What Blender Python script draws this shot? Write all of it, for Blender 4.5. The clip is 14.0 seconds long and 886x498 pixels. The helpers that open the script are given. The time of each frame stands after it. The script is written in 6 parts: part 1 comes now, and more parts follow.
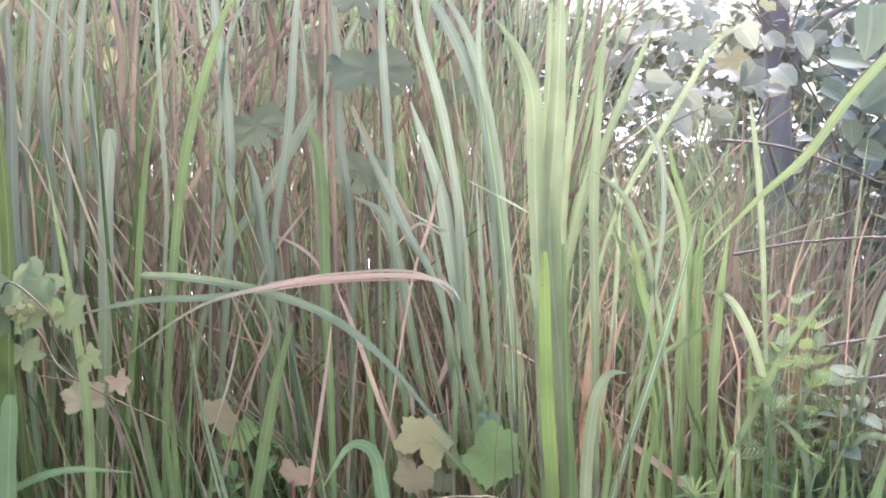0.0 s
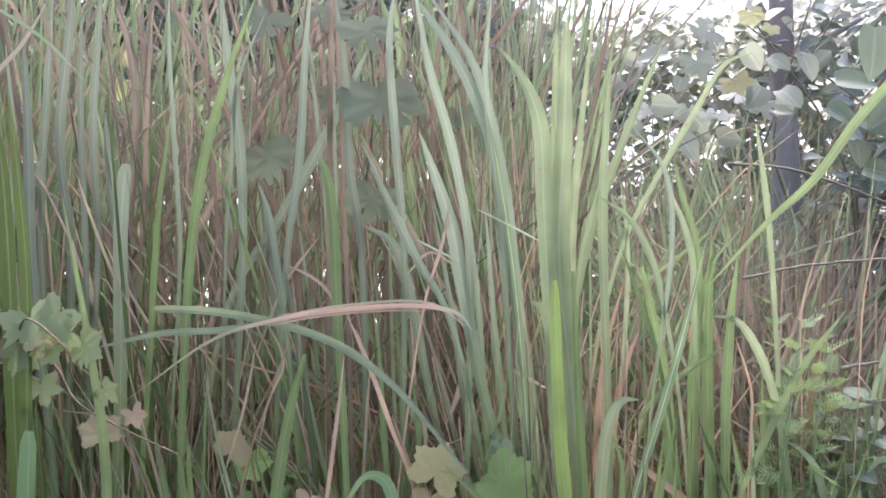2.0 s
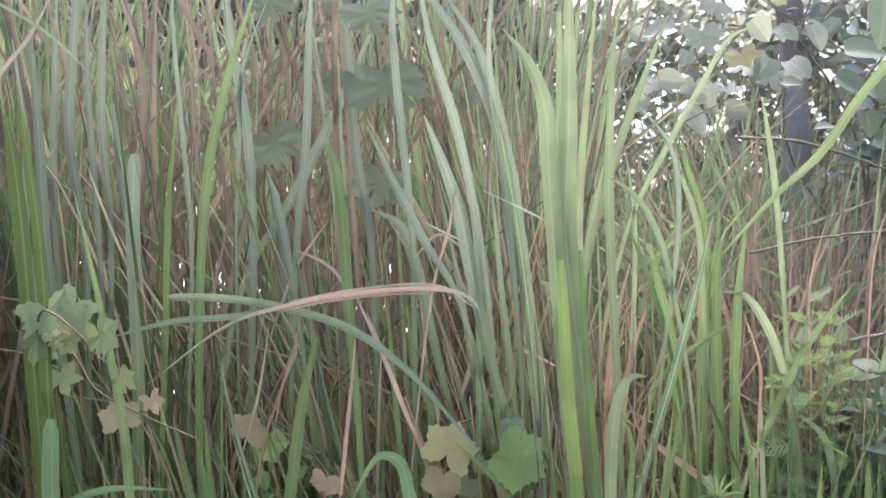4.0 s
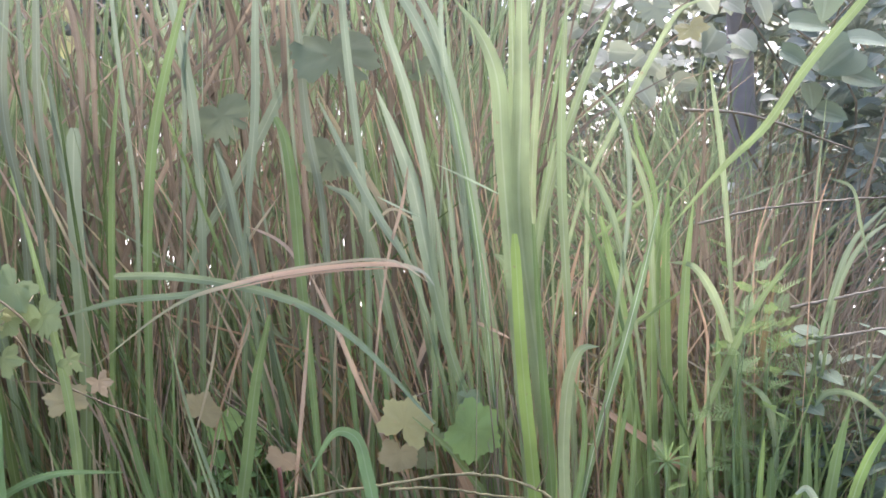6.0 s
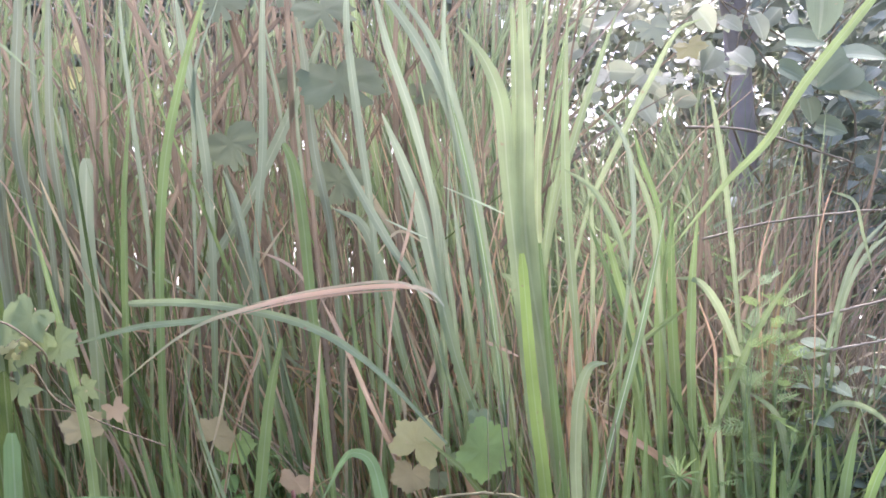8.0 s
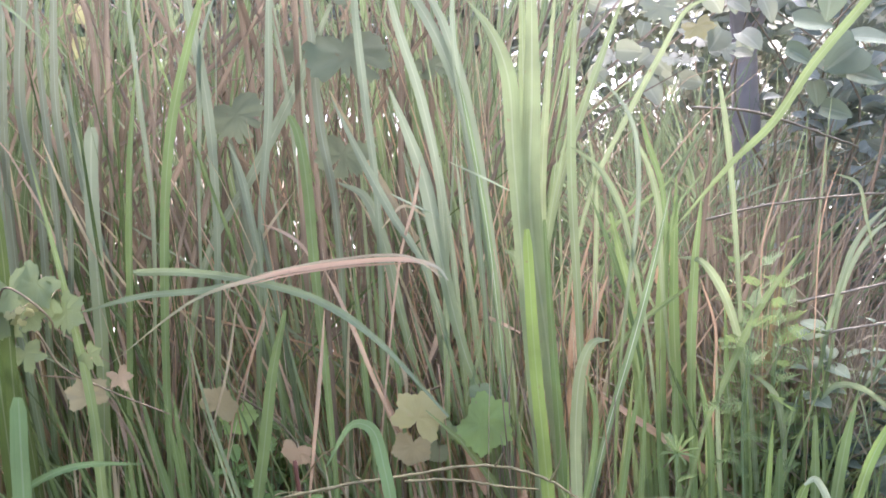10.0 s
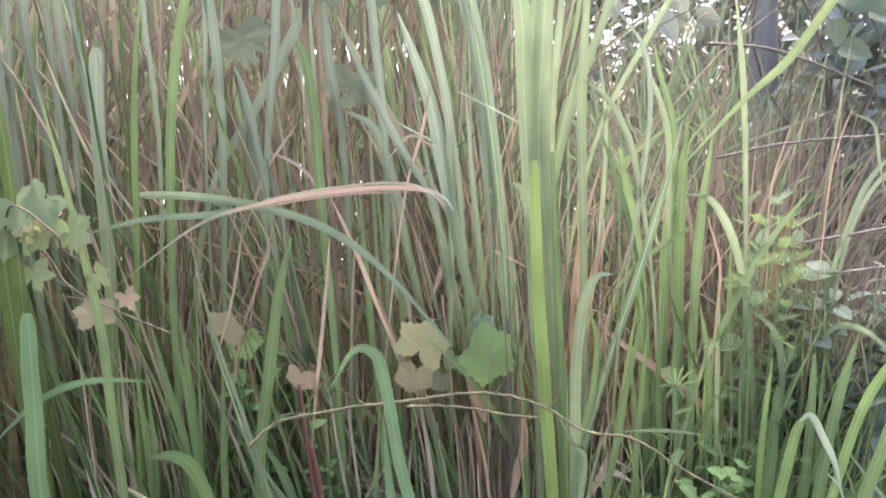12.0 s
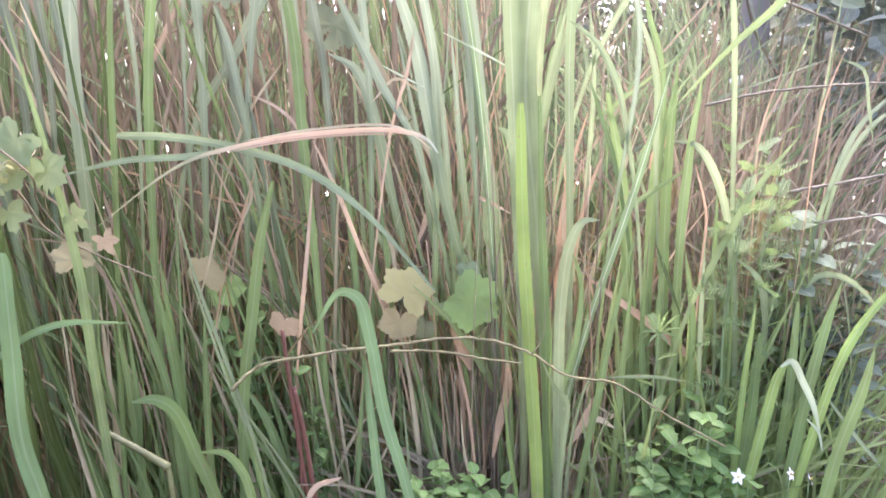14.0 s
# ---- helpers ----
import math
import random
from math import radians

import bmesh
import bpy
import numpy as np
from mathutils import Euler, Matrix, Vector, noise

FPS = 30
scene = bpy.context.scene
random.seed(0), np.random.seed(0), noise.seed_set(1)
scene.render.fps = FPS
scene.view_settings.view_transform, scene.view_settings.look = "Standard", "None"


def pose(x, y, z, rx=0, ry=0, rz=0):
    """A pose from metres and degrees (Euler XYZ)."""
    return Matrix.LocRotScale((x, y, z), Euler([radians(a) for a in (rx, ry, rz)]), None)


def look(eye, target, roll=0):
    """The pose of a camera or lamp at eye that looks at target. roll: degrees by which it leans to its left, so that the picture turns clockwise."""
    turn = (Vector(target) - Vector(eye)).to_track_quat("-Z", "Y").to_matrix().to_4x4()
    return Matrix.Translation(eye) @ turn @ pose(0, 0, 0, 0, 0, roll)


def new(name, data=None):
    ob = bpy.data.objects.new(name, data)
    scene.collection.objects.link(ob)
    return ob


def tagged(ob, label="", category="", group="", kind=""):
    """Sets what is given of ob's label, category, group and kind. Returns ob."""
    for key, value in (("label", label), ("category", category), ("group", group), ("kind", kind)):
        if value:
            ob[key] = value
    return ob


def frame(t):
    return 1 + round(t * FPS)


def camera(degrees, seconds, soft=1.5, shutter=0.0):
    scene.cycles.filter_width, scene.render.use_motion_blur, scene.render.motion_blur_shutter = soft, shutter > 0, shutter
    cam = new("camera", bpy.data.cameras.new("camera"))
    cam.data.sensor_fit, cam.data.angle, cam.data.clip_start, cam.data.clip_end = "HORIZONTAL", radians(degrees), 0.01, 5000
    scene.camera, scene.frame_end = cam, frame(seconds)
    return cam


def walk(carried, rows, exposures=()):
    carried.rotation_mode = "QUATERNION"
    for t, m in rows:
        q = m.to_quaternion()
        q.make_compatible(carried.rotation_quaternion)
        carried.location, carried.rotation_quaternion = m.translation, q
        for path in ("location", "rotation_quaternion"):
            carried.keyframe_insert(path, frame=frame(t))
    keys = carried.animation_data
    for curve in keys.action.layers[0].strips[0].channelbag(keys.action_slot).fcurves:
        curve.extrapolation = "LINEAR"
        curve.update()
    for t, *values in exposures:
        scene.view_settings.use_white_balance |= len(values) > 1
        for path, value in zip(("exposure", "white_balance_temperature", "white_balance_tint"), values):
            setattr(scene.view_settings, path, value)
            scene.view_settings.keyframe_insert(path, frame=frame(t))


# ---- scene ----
cam = camera(63.5, 14.0, soft=1.6, shutter=1.0)
PATH = [
    (0.0, pose(0.0000, 0.0000, 1.1500, 90.00, 0.00, 0.00)),
    (0.5, pose(-0.0020, -0.0026, 1.1582, 90.50, 0.10, 0.30)),
    (1.0, pose(-0.0014, -0.0060, 1.1626, 90.70, 0.60, 0.60)),
    (1.5, pose(-0.0020, -0.0094, 1.1682, 91.20, 0.60, 0.60)),
    (2.0, pose(-0.0034, -0.0132, 1.1734, 91.40, 0.80, 0.70)),
    (2.5, pose(-0.0042, -0.0156, 1.1752, 91.20, 1.00, 1.00)),
    (5.0, pose(0.0128, -0.0294, 1.1886, 88.70, 3.20, 1.20)),
    (5.5, pose(0.0104, -0.0234, 1.1886, 88.20, 2.70, -1.10)),
    (6.0, pose(0.0074, -0.0204, 1.1908, 87.10, 2.70, -2.00)),
    (6.5, pose(-0.0004, -0.0244, 1.1934, 87.40, 2.80, -2.30)),
    (7.0, pose(-0.0044, -0.0338, 1.1960, 87.90, 3.30, -1.30)),
    (7.5, pose(-0.0002, -0.0380, 1.1978, 88.40, 3.50, -1.00)),
    (8.0, pose(-0.0030, -0.0388, 1.1968, 88.60, 3.90, -1.80)),
    (10.5, pose(-0.0198, -0.0456, 1.1760, 86.40, 2.60, -1.70)),
    (11.0, pose(-0.0202, -0.0488, 1.1684, 85.40, 2.50, -1.00)),
    (11.5, pose(-0.0186, -0.0476, 1.1626, 84.00, 1.80, -0.80)),
    (12.0, pose(-0.0172, -0.0426, 1.1534, 82.80, 1.60, -1.30)),
    (12.5, pose(-0.0150, -0.0422, 1.1416, 81.90, 1.60, -1.30)),
    (13.0, pose(-0.0126, -0.0394, 1.1328, 81.30, 1.30, -1.60)),
    (13.5, pose(-0.0104, -0.0348, 1.1242, 80.40, 1.10, -1.90)),
    (14.0, pose(-0.0078, -0.0326, 1.1162, 79.80, 1.20, -2.10)),
]
walk(cam, PATH, exposures=((0, 2.58, 5580, 40), (2, 2.2, 5580, 38), (5.5, 2.26, 5640, 31), (8, 2.51, 5580, 38), (11.5, 2.5, 5700, 35), (13, 2.8, 5700, 38), (14, 3.0, 5720, 40)))

# ---- world and light ----
world = bpy.data.worlds.new("hazy_sky")
scene.world = world
world.use_nodes = True
wt = world.node_tree
sky = wt.nodes.new("ShaderNodeTexSky")
sky.sky_type = "NISHITA"
sky.sun_disc = False
SUN_UP, SUN_TURN = 63.5, 13.0          # height and turn to the right of straight ahead, degrees
sky.sun_elevation, sky.sun_rotation = radians(SUN_UP), radians(SUN_TURN)
sky.dust_density, sky.air_density, sky.ozone_density = 6.0, 1.4, 1.0
back = wt.nodes["Background"]
back.inputs["Strength"].default_value = 0.15
wt.links.new(sky.outputs[0], back.inputs["Color"])
sun = new("sun", bpy.data.lights.new("sun", "SUN"))
sun.data.energy, sun.data.angle, sun.data.color = 2.55, radians(20), (1.0, 0.95, 0.87)
a, e = radians(SUN_TURN), radians(SUN_UP)
sun.matrix_world = look((math.sin(a) * math.cos(e) * 30, math.cos(a) * math.cos(e) * 30, math.sin(e) * 30), (0, 0, 0))

rnd = random.Random(11)


# ---- materials ----
def nodes_of(name):
    m = bpy.data.materials.new(name)
    m.use_nodes = True
    nt = m.node_tree
    return m, nt, nt.nodes["Principled BSDF"], nt.nodes["Material Output"]


def mixed(nt, fac, one, two):
    """A colour mix; each input is a socket or a plain value."""
    n = nt.nodes.new("ShaderNodeMix")
    n.data_type = "RGBA"
    for slot, v in ((0, fac), (6, one), (7, two)):
        if hasattr(v, "is_linked"):
            nt.links.new(v, n.inputs[slot])
        else:
            n.inputs[slot].default_value = v if slot == 0 else (*v, 1)
    return n.outputs[2]


def ramp(nt, fac, lo, hi):
    n = nt.nodes.new("ShaderNodeMapRange")
    n.inputs["From Min"].default_value, n.inputs["From Max"].default_value = lo, hi
    nt.links.new(fac, n.inputs["Value"])
    return n.outputs[0]


def noise_of(nt, coord, scale, detail=3.0, stretch=None):
    if stretch:
        mp = nt.nodes.new("ShaderNodeMapping")
        mp.inputs["Scale"].default_value = stretch
        nt.links.new(coord, mp.inputs["Vector"])
        coord = mp.outputs[0]
    n = nt.nodes.new("ShaderNodeTexNoise")
    n.inputs["Scale"].default_value, n.inputs["Detail"].default_value = scale, detail
    nt.links.new(coord, n.inputs["Vector"])
    return n.outputs["Fac"]


def muted(c, k=0.22):
    """Greyer than a fresh leaf: a grey veil of haze put into the colour."""
    g = sum(c) / 3
    return tuple(v * (1 - k) + g * 1.06 * k for v in c)


def leafy(name, one, two, spot, rib=0.25, through_part=0.45, rough=0.5, along=None, many=False, vein=0.3, drab=0.22):
    """A leaf surface: two tones of green or straw, fine streaks along the blade, a pale rib, brown spots, light passing through."""
    one, two = muted(one, drab), muted(two, drab)
    m, nt, bsdf, out = nodes_of(name)
    uv = nt.nodes.new("ShaderNodeUVMap").outputs[0]
    geo = nt.nodes.new("ShaderNodeNewGeometry")
    info = nt.nodes.new("ShaderNodeObjectInfo")
    chance = geo.outputs["Random Per Island"] if many else info.outputs["Random"]
    pos = nt.nodes.new("ShaderNodeTexCoord").outputs["Object"]
    col = mixed(nt, chance, one, two)
    broad = ramp(nt, noise_of(nt, pos, 9.0), 0.35, 0.75)
    col = mixed(nt, broad, col, tuple(c * 0.62 for c in two))
    streak = ramp(nt, noise_of(nt, uv, 1.0, 2.0, (34.0, 4.0, 1.0)), 0.35, 0.7)
    lift = nt.nodes.new("ShaderNodeMath")
    lift.operation = "MULTIPLY"
    lift.inputs[1].default_value = vein
    nt.links.new(streak, lift.inputs[0])
    col = mixed(nt, lift.outputs[0], col, tuple(min(c * 1.5 + 0.02, 0.9) for c in one))
    sep = nt.nodes.new("ShaderNodeSeparateXYZ")
    nt.links.new(uv, sep.inputs[0])
    if along:
        col = mixed(nt, ramp(nt, sep.outputs["Y"], along[0], along[1]), col, along[2])
        col = mixed(nt, ramp(nt, sep.outputs["Y"], along[3], along[4]), col, along[5])
    off = nt.nodes.new("ShaderNodeMath")
    off.operation = "SUBTRACT"
    off.inputs[1].default_value = 0.5
    nt.links.new(sep.outputs["X"], off.inputs[0])
    mid = nt.nodes.new("ShaderNodeMath")
    mid.operation = "ABSOLUTE"
    nt.links.new(off.outputs[0], mid.inputs[0])
    line = nt.nodes.new("ShaderNodeMapRange")
    line.inputs["From Min"].default_value, line.inputs["From Max"].default_value = 0.07, 0.03
    line.inputs["To Max"].default_value = rib * 0.75
    nt.links.new(mid.outputs[0], line.inputs["Value"])
    col = mixed(nt, line.outputs[0], col, (0.62, 0.66, 0.5))
    dots = ramp(nt, noise_of(nt, pos, 55.0, 4.0), 0.68, 0.80)
    col = mixed(nt, dots, col, spot)
    nt.links.new(col, bsdf.inputs["Base Color"])
    bsdf.inputs["Roughness"].default_value = rough
    bsdf.inputs["Specular IOR Level"].default_value = 0.3
    bump = nt.nodes.new("ShaderNodeBump")
    bump.inputs["Strength"].default_value, bump.inputs["Distance"].default_value = 0.5, 0.001
    nt.links.new(streak, bump.inputs["Height"])
    nt.links.new(bump.outputs[0], bsdf.inputs["Normal"])
    thin = nt.nodes.new("ShaderNodeBsdfTranslucent")
    nt.links.new(col, thin.inputs["Color"])
    mix = nt.nodes.new("ShaderNodeMixShader")
    mix.inputs[0].default_value = through_part
    nt.links.new(bsdf.outputs[0], mix.inputs[1])
    nt.links.new(thin.outputs[0], mix.inputs[2])
    nt.links.new(mix.outputs[0], out.inputs["Surface"])
    return m


def woody(name, one, two, scale=30.0, rough=0.85):
    m, nt, bsdf, out = nodes_of(name)
    pos = nt.nodes.new("ShaderNodeTexCoord").outputs["Object"]
    f = ramp(nt, noise_of(nt, pos, scale, 6.0), 0.3, 0.7)
    g = ramp(nt, noise_of(nt, pos, scale * 0.12, 3.0), 0.35, 0.65)
    nt.links.new(mixed(nt, g, mixed(nt, f, one, two), tuple(c * 0.75 for c in two)), bsdf.inputs["Base Color"])
    bsdf.inputs["Roughness"].default_value = rough
    bump = nt.nodes.new("ShaderNodeBump")
    bump.inputs["Strength"].default_value, bump.inputs["Distance"].default_value = 0.6, 0.004
    nt.links.new(f, bump.inputs["Height"])
    nt.links.new(bump.outputs[0], bsdf.inputs["Normal"])
    return m


BROWN = (0.27, 0.19, 0.11)
leaf_green = leafy("green_blade", (0.155, 0.245, 0.064), (0.21, 0.30, 0.088), BROWN, 0.15, vein=0.22, drab=0.07)
leaf_fresh = leafy("fresh_blade", (0.25, 0.39, 0.075), (0.30, 0.42, 0.10), BROWN, 0.25, 0.5, drab=0.08)
leaf_jade = leafy("jade_blade", (0.155, 0.265, 0.085), (0.175, 0.285, 0.095), BROWN, 0.15, 0.25, vein=0.2, drab=0.1)
leaf_lime = leafy("yellow_green_blade", (0.25, 0.375, 0.07), (0.27, 0.385, 0.075), BROWN, 0.15, 0.5, vein=0.2, drab=0.08)
# Deep green, darkened further so the left side's shade is in the colour.
leaf_deep = leafy("deep_green_blade", (0.07, 0.117, 0.02), (0.108, 0.158, 0.034), BROWN, 0.15, 0.35, drab=0.06)
leaf_lush = leafy("lush_leaf", (0.265, 0.395, 0.085), (0.285, 0.405, 0.095), BROWN, 0.0, 0.4, vein=0.1, drab=0.08)
leaf_dusk = leafy("dusky_straw", (0.30, 0.235, 0.134), (0.25, 0.20, 0.115), (0.2, 0.13, 0.08), 0.1, 0.48, 0.65, drab=0.15)
leaf_olive = leafy("olive_blade", (0.215, 0.305, 0.085), (0.245, 0.325, 0.10), BROWN, 0.15, 0.4, drab=0.10)
leaf_pale = leafy("pale_blade", (0.235, 0.315, 0.115), (0.30, 0.37, 0.15), BROWN, 0.2, 0.5, vein=0.22, drab=0.12)
# The grey from mid-blade upwards puts the haze higher up into the colour.
leaf_grey = leafy("greyish_blade", (0.165, 0.25, 0.066), (0.22, 0.30, 0.092), BROWN, 0.2, 0.52, 0.5, (0.7, 1.2, (0.235, 0.29, 0.17), 8, 9, (0.235, 0.29, 0.17)), drab=0.10)
leaf_blue = leafy("bluish_blade", (0.135, 0.205, 0.06), (0.165, 0.235, 0.08), BROWN, 0.18, 0.52, 0.5, (0.7, 1.2, (0.18, 0.215, 0.13), 8, 9, (0.18, 0.215, 0.13)), drab=0.12)
leaf_arch = leafy("arching_blade", (0.225, 0.305, 0.125), (0.245, 0.325, 0.135), BROWN, 0.15, 0.4, vein=0.2, drab=0.15)
leaf_rib = leafy("ribbed_blade", (0.185, 0.285, 0.095), (0.225, 0.325, 0.12), BROWN, 0.8, drab=0.12)
leaf_white = leafy("silvery_blade", (0.44, 0.55, 0.29), (0.48, 0.57, 0.33), BROWN, 0.35, drab=0.08)
leaf_pink = leafy("rosy_straw", (0.56, 0.40, 0.225), (0.50, 0.36, 0.20), (0.34, 0.2, 0.13), 0.15, 0.35, 0.6, drab=0.12)
leaf_straw = leafy("straw_blade", (0.50, 0.42, 0.205), (0.41, 0.345, 0.165), (0.27, 0.19, 0.11), 0.15, 0.35, 0.6, drab=0.15)
leaf_tan = leafy("withered_blade", (0.49, 0.315, 0.155), (0.41, 0.27, 0.135), (0.30, 0.17, 0.1), 0.15, 0.35, 0.6, drab=0.1)
leaf_dark = leafy("red_stalk", (0.155, 0.058, 0.03), (0.19, 0.075, 0.038), (0.12, 0.06, 0.04), 0.1, 0.15, 0.6, drab=0.06)
leaf_half = leafy("half_dried_blade", (0.34, 0.40, 0.23), (0.36, 0.40, 0.25), BROWN, 0.2, 0.4, 0.55,
                  (0.02, 0.09, (0.60, 0.43, 0.27), 0.34, 0.48, (0.34, 0.345, 0.185)))
leaf_vine = leafy("vine_leaf", (0.235, 0.315, 0.105), (0.28, 0.35, 0.125), (0.42, 0.37, 0.2), 0.0, 0.32, vein=0.12, drab=0.12)
leaf_ochre = leafy("ochre_leaf", (0.38, 0.34, 0.155), (0.35, 0.315, 0.15), (0.34, 0.24, 0.13), 0.0, 0.4, vein=0.12, drab=0.1)
leaf_yellow = leafy("yellowing_leaf", (0.41, 0.38, 0.115), (0.42, 0.39, 0.125), (0.44, 0.34, 0.15), 0.0, 0.45, vein=0.12, drab=0.12)
leaf_rust = leafy("rusty_leaf", (0.40, 0.31, 0.165), (0.36, 0.28, 0.15), (0.30, 0.19, 0.11), 0.0, 0.4, vein=0.12, drab=0.12)
# Paler and greyer than the darker leaf: haze is put into its colour.
leaf_hazed = leafy("hazed_vine_leaf", (0.23, 0.28, 0.14), (0.25, 0.30, 0.155), BROWN, 0.0, 0.62, 0.95, vein=0.1, drab=0.12)
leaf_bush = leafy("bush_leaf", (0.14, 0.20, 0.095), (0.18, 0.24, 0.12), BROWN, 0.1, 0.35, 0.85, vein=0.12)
# Sunlight on the leaves is put into these pale and yellow tones.
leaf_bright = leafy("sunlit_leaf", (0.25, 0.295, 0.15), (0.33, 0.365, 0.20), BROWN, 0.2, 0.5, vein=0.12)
leaf_sunny = leafy("yellow_sunlit_leaf", (0.42, 0.43, 0.16), (0.45, 0.46, 0.18), BROWN, 0.1, 0.6, vein=0.12, drab=0.1)
leaf_herb = leafy("herb_leaf", (0.165, 0.29, 0.065), (0.215, 0.35, 0.09), BROWN, 0.2, 0.45, vein=0.12, drab=0.06)
leaf_fern = leafy("feathery_leaf", (0.15, 0.24, 0.055), (0.19, 0.28, 0.075), BROWN, 0.1, 0.45, drab=0.12)
many_green = leafy("thicket_green", (0.09, 0.15, 0.045), (0.28, 0.365, 0.135), BROWN, 0.3, 0.45, 0.6, None, True)
low_green = leafy("low_grass_green", (0.085, 0.14, 0.03), (0.32, 0.405, 0.11), BROWN, 0.3, 0.45, 0.6, None, True, drab=0.10)
foot_green = leafy("foot_grass_green", (0.17, 0.25, 0.06), (0.33, 0.43, 0.12), BROWN, 0.25, 0.5, 0.6, None, True, drab=0.08)
low_dry = leafy("low_grass_dry", (0.12, 0.085, 0.030), (0.44, 0.33, 0.120), (0.2, 0.13, 0.08), 0.1, 0.3, 0.65, None, True, drab=0.08)
many_dry = leafy("thicket_dry", (0.10, 0.074, 0.038), (0.38, 0.295, 0.158), (0.2, 0.13, 0.08), 0.1, 0.3, 0.65, None, True, drab=0.15)
leaf_brown = leafy("brown_stalk", (0.09, 0.067, 0.036), (0.34, 0.265, 0.149), (0.2, 0.13, 0.08), 0.1, 0.45, 0.65, drab=0.15)
leaf_mixed = leafy("mixed_green_blade", (0.085, 0.15, 0.04), (0.26, 0.35, 0.125), BROWN, 0.3, 0.55, 0.6, drab=0.15)
many_bush = leafy("bush_leaves", (0.14, 0.19, 0.12), (0.25, 0.30, 0.20), BROWN, 0.15, 0.35, 0.6, None, True, vein=0.12)
many_stalk = leafy("pale_dry_stalks", (0.15, 0.115, 0.067), (0.36, 0.295, 0.182), (0.25, 0.16, 0.1), 0.1, 0.3, 0.7, None, True, drab=0.12)
# Haze and glare behind the thicket are put into these pale leaf colours.
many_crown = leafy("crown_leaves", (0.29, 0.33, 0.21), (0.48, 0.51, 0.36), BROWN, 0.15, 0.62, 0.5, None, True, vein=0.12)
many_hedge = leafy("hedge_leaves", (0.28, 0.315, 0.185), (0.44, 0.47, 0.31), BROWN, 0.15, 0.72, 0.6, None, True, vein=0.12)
many_litter = leafy("litter_straw", (0.31, 0.265, 0.132), (0.19, 0.155, 0.076), (0.2, 0.13, 0.08), 0.1, 0.2, 0.75, None, True, drab=0.12)
petal_white = leafy("white_petal", (0.82, 0.82, 0.80), (0.80, 0.80, 0.77), (0.7, 0.68, 0.6), 0.0, 0.3)
stamen = woody("yellow_stamen", (0.62, 0.48, 0.1), (0.5, 0.38, 0.08), 200)
bark_twig = woody("grey_twig_bark", (0.225, 0.195, 0.12), (0.155, 0.135, 0.082), 60)
bark_pale = woody("pale_twig_bark", (0.21, 0.19, 0.078), (0.145, 0.13, 0.052), 60)
bark_grey = woody("grey_bark", (0.36, 0.325, 0.28), (0.26, 0.23, 0.195), 18)
vine_bark = woody("vine_bark", (0.22, 0.17, 0.09), (0.15, 0.12, 0.06), 80)
pale_stem = woody("pale_stem", (0.165, 0.175, 0.055), (0.13, 0.135, 0.042), 60, 0.6)
green_stem = woody("green_stem", (0.22, 0.30, 0.12), (0.17, 0.24, 0.09), 70, 0.6)


def earth():
    m, nt, bsdf, out = nodes_of("earth")
    pos = nt.nodes.new("ShaderNodeTexCoord").outputs["Object"]
    soil = mixed(nt, ramp(nt, noise_of(nt, pos, 14.0, 6.0), 0.3, 0.7), (0.065, 0.05, 0.034), (0.11, 0.088, 0.058))
    sep = nt.nodes.new("ShaderNodeSeparateXYZ")
    nt.links.new(pos, sep.inputs[0])
    drab = mixed(nt, ramp(nt, noise_of(nt, pos, 22.0, 6.0), 0.3, 0.7), (0.075, 0.064, 0.04), (0.115, 0.098, 0.062))
    bare = nt.nodes.new("ShaderNodeMath")
    bare.operation = "MULTIPLY"
    nt.links.new(ramp(nt, sep.outputs["Y"], 1.2, 0.7), bare.inputs[0])
    nt.links.new(ramp(nt, sep.outputs["Y"], -1.9, -1.3), bare.inputs[1])
    soil = mixed(nt, bare.outputs[0], soil, drab)
    col = mixed(nt, ramp(nt, noise_of(nt, pos, 1.3, 4.0), 0.47, 0.62), soil, (0.05, 0.075, 0.025))
    # Far ground painted pale so bright flecks of light show between the stalks.
    far_ground = mixed(nt, ramp(nt, noise_of(nt, pos, 3.0, 5.0), 0.3, 0.7), (0.52, 0.48, 0.38), (0.42, 0.41, 0.28))
    col = mixed(nt, ramp(nt, sep.outputs["Y"], 5.4, 6.2), col, far_ground)
    nt.links.new(col, bsdf.inputs["Base Color"])
    bsdf.inputs["Roughness"].default_value = 0.95
    bump = nt.nodes.new("ShaderNodeBump")
    bump.inputs["Strength"].default_value, bump.inputs["Distance"].default_value = 0.8, 0.02
    nt.links.new(noise_of(nt, pos, 40.0, 6.0), bump.inputs["Height"])
    nt.links.new(bump.outputs[0], bsdf.inputs["Normal"])
    return m


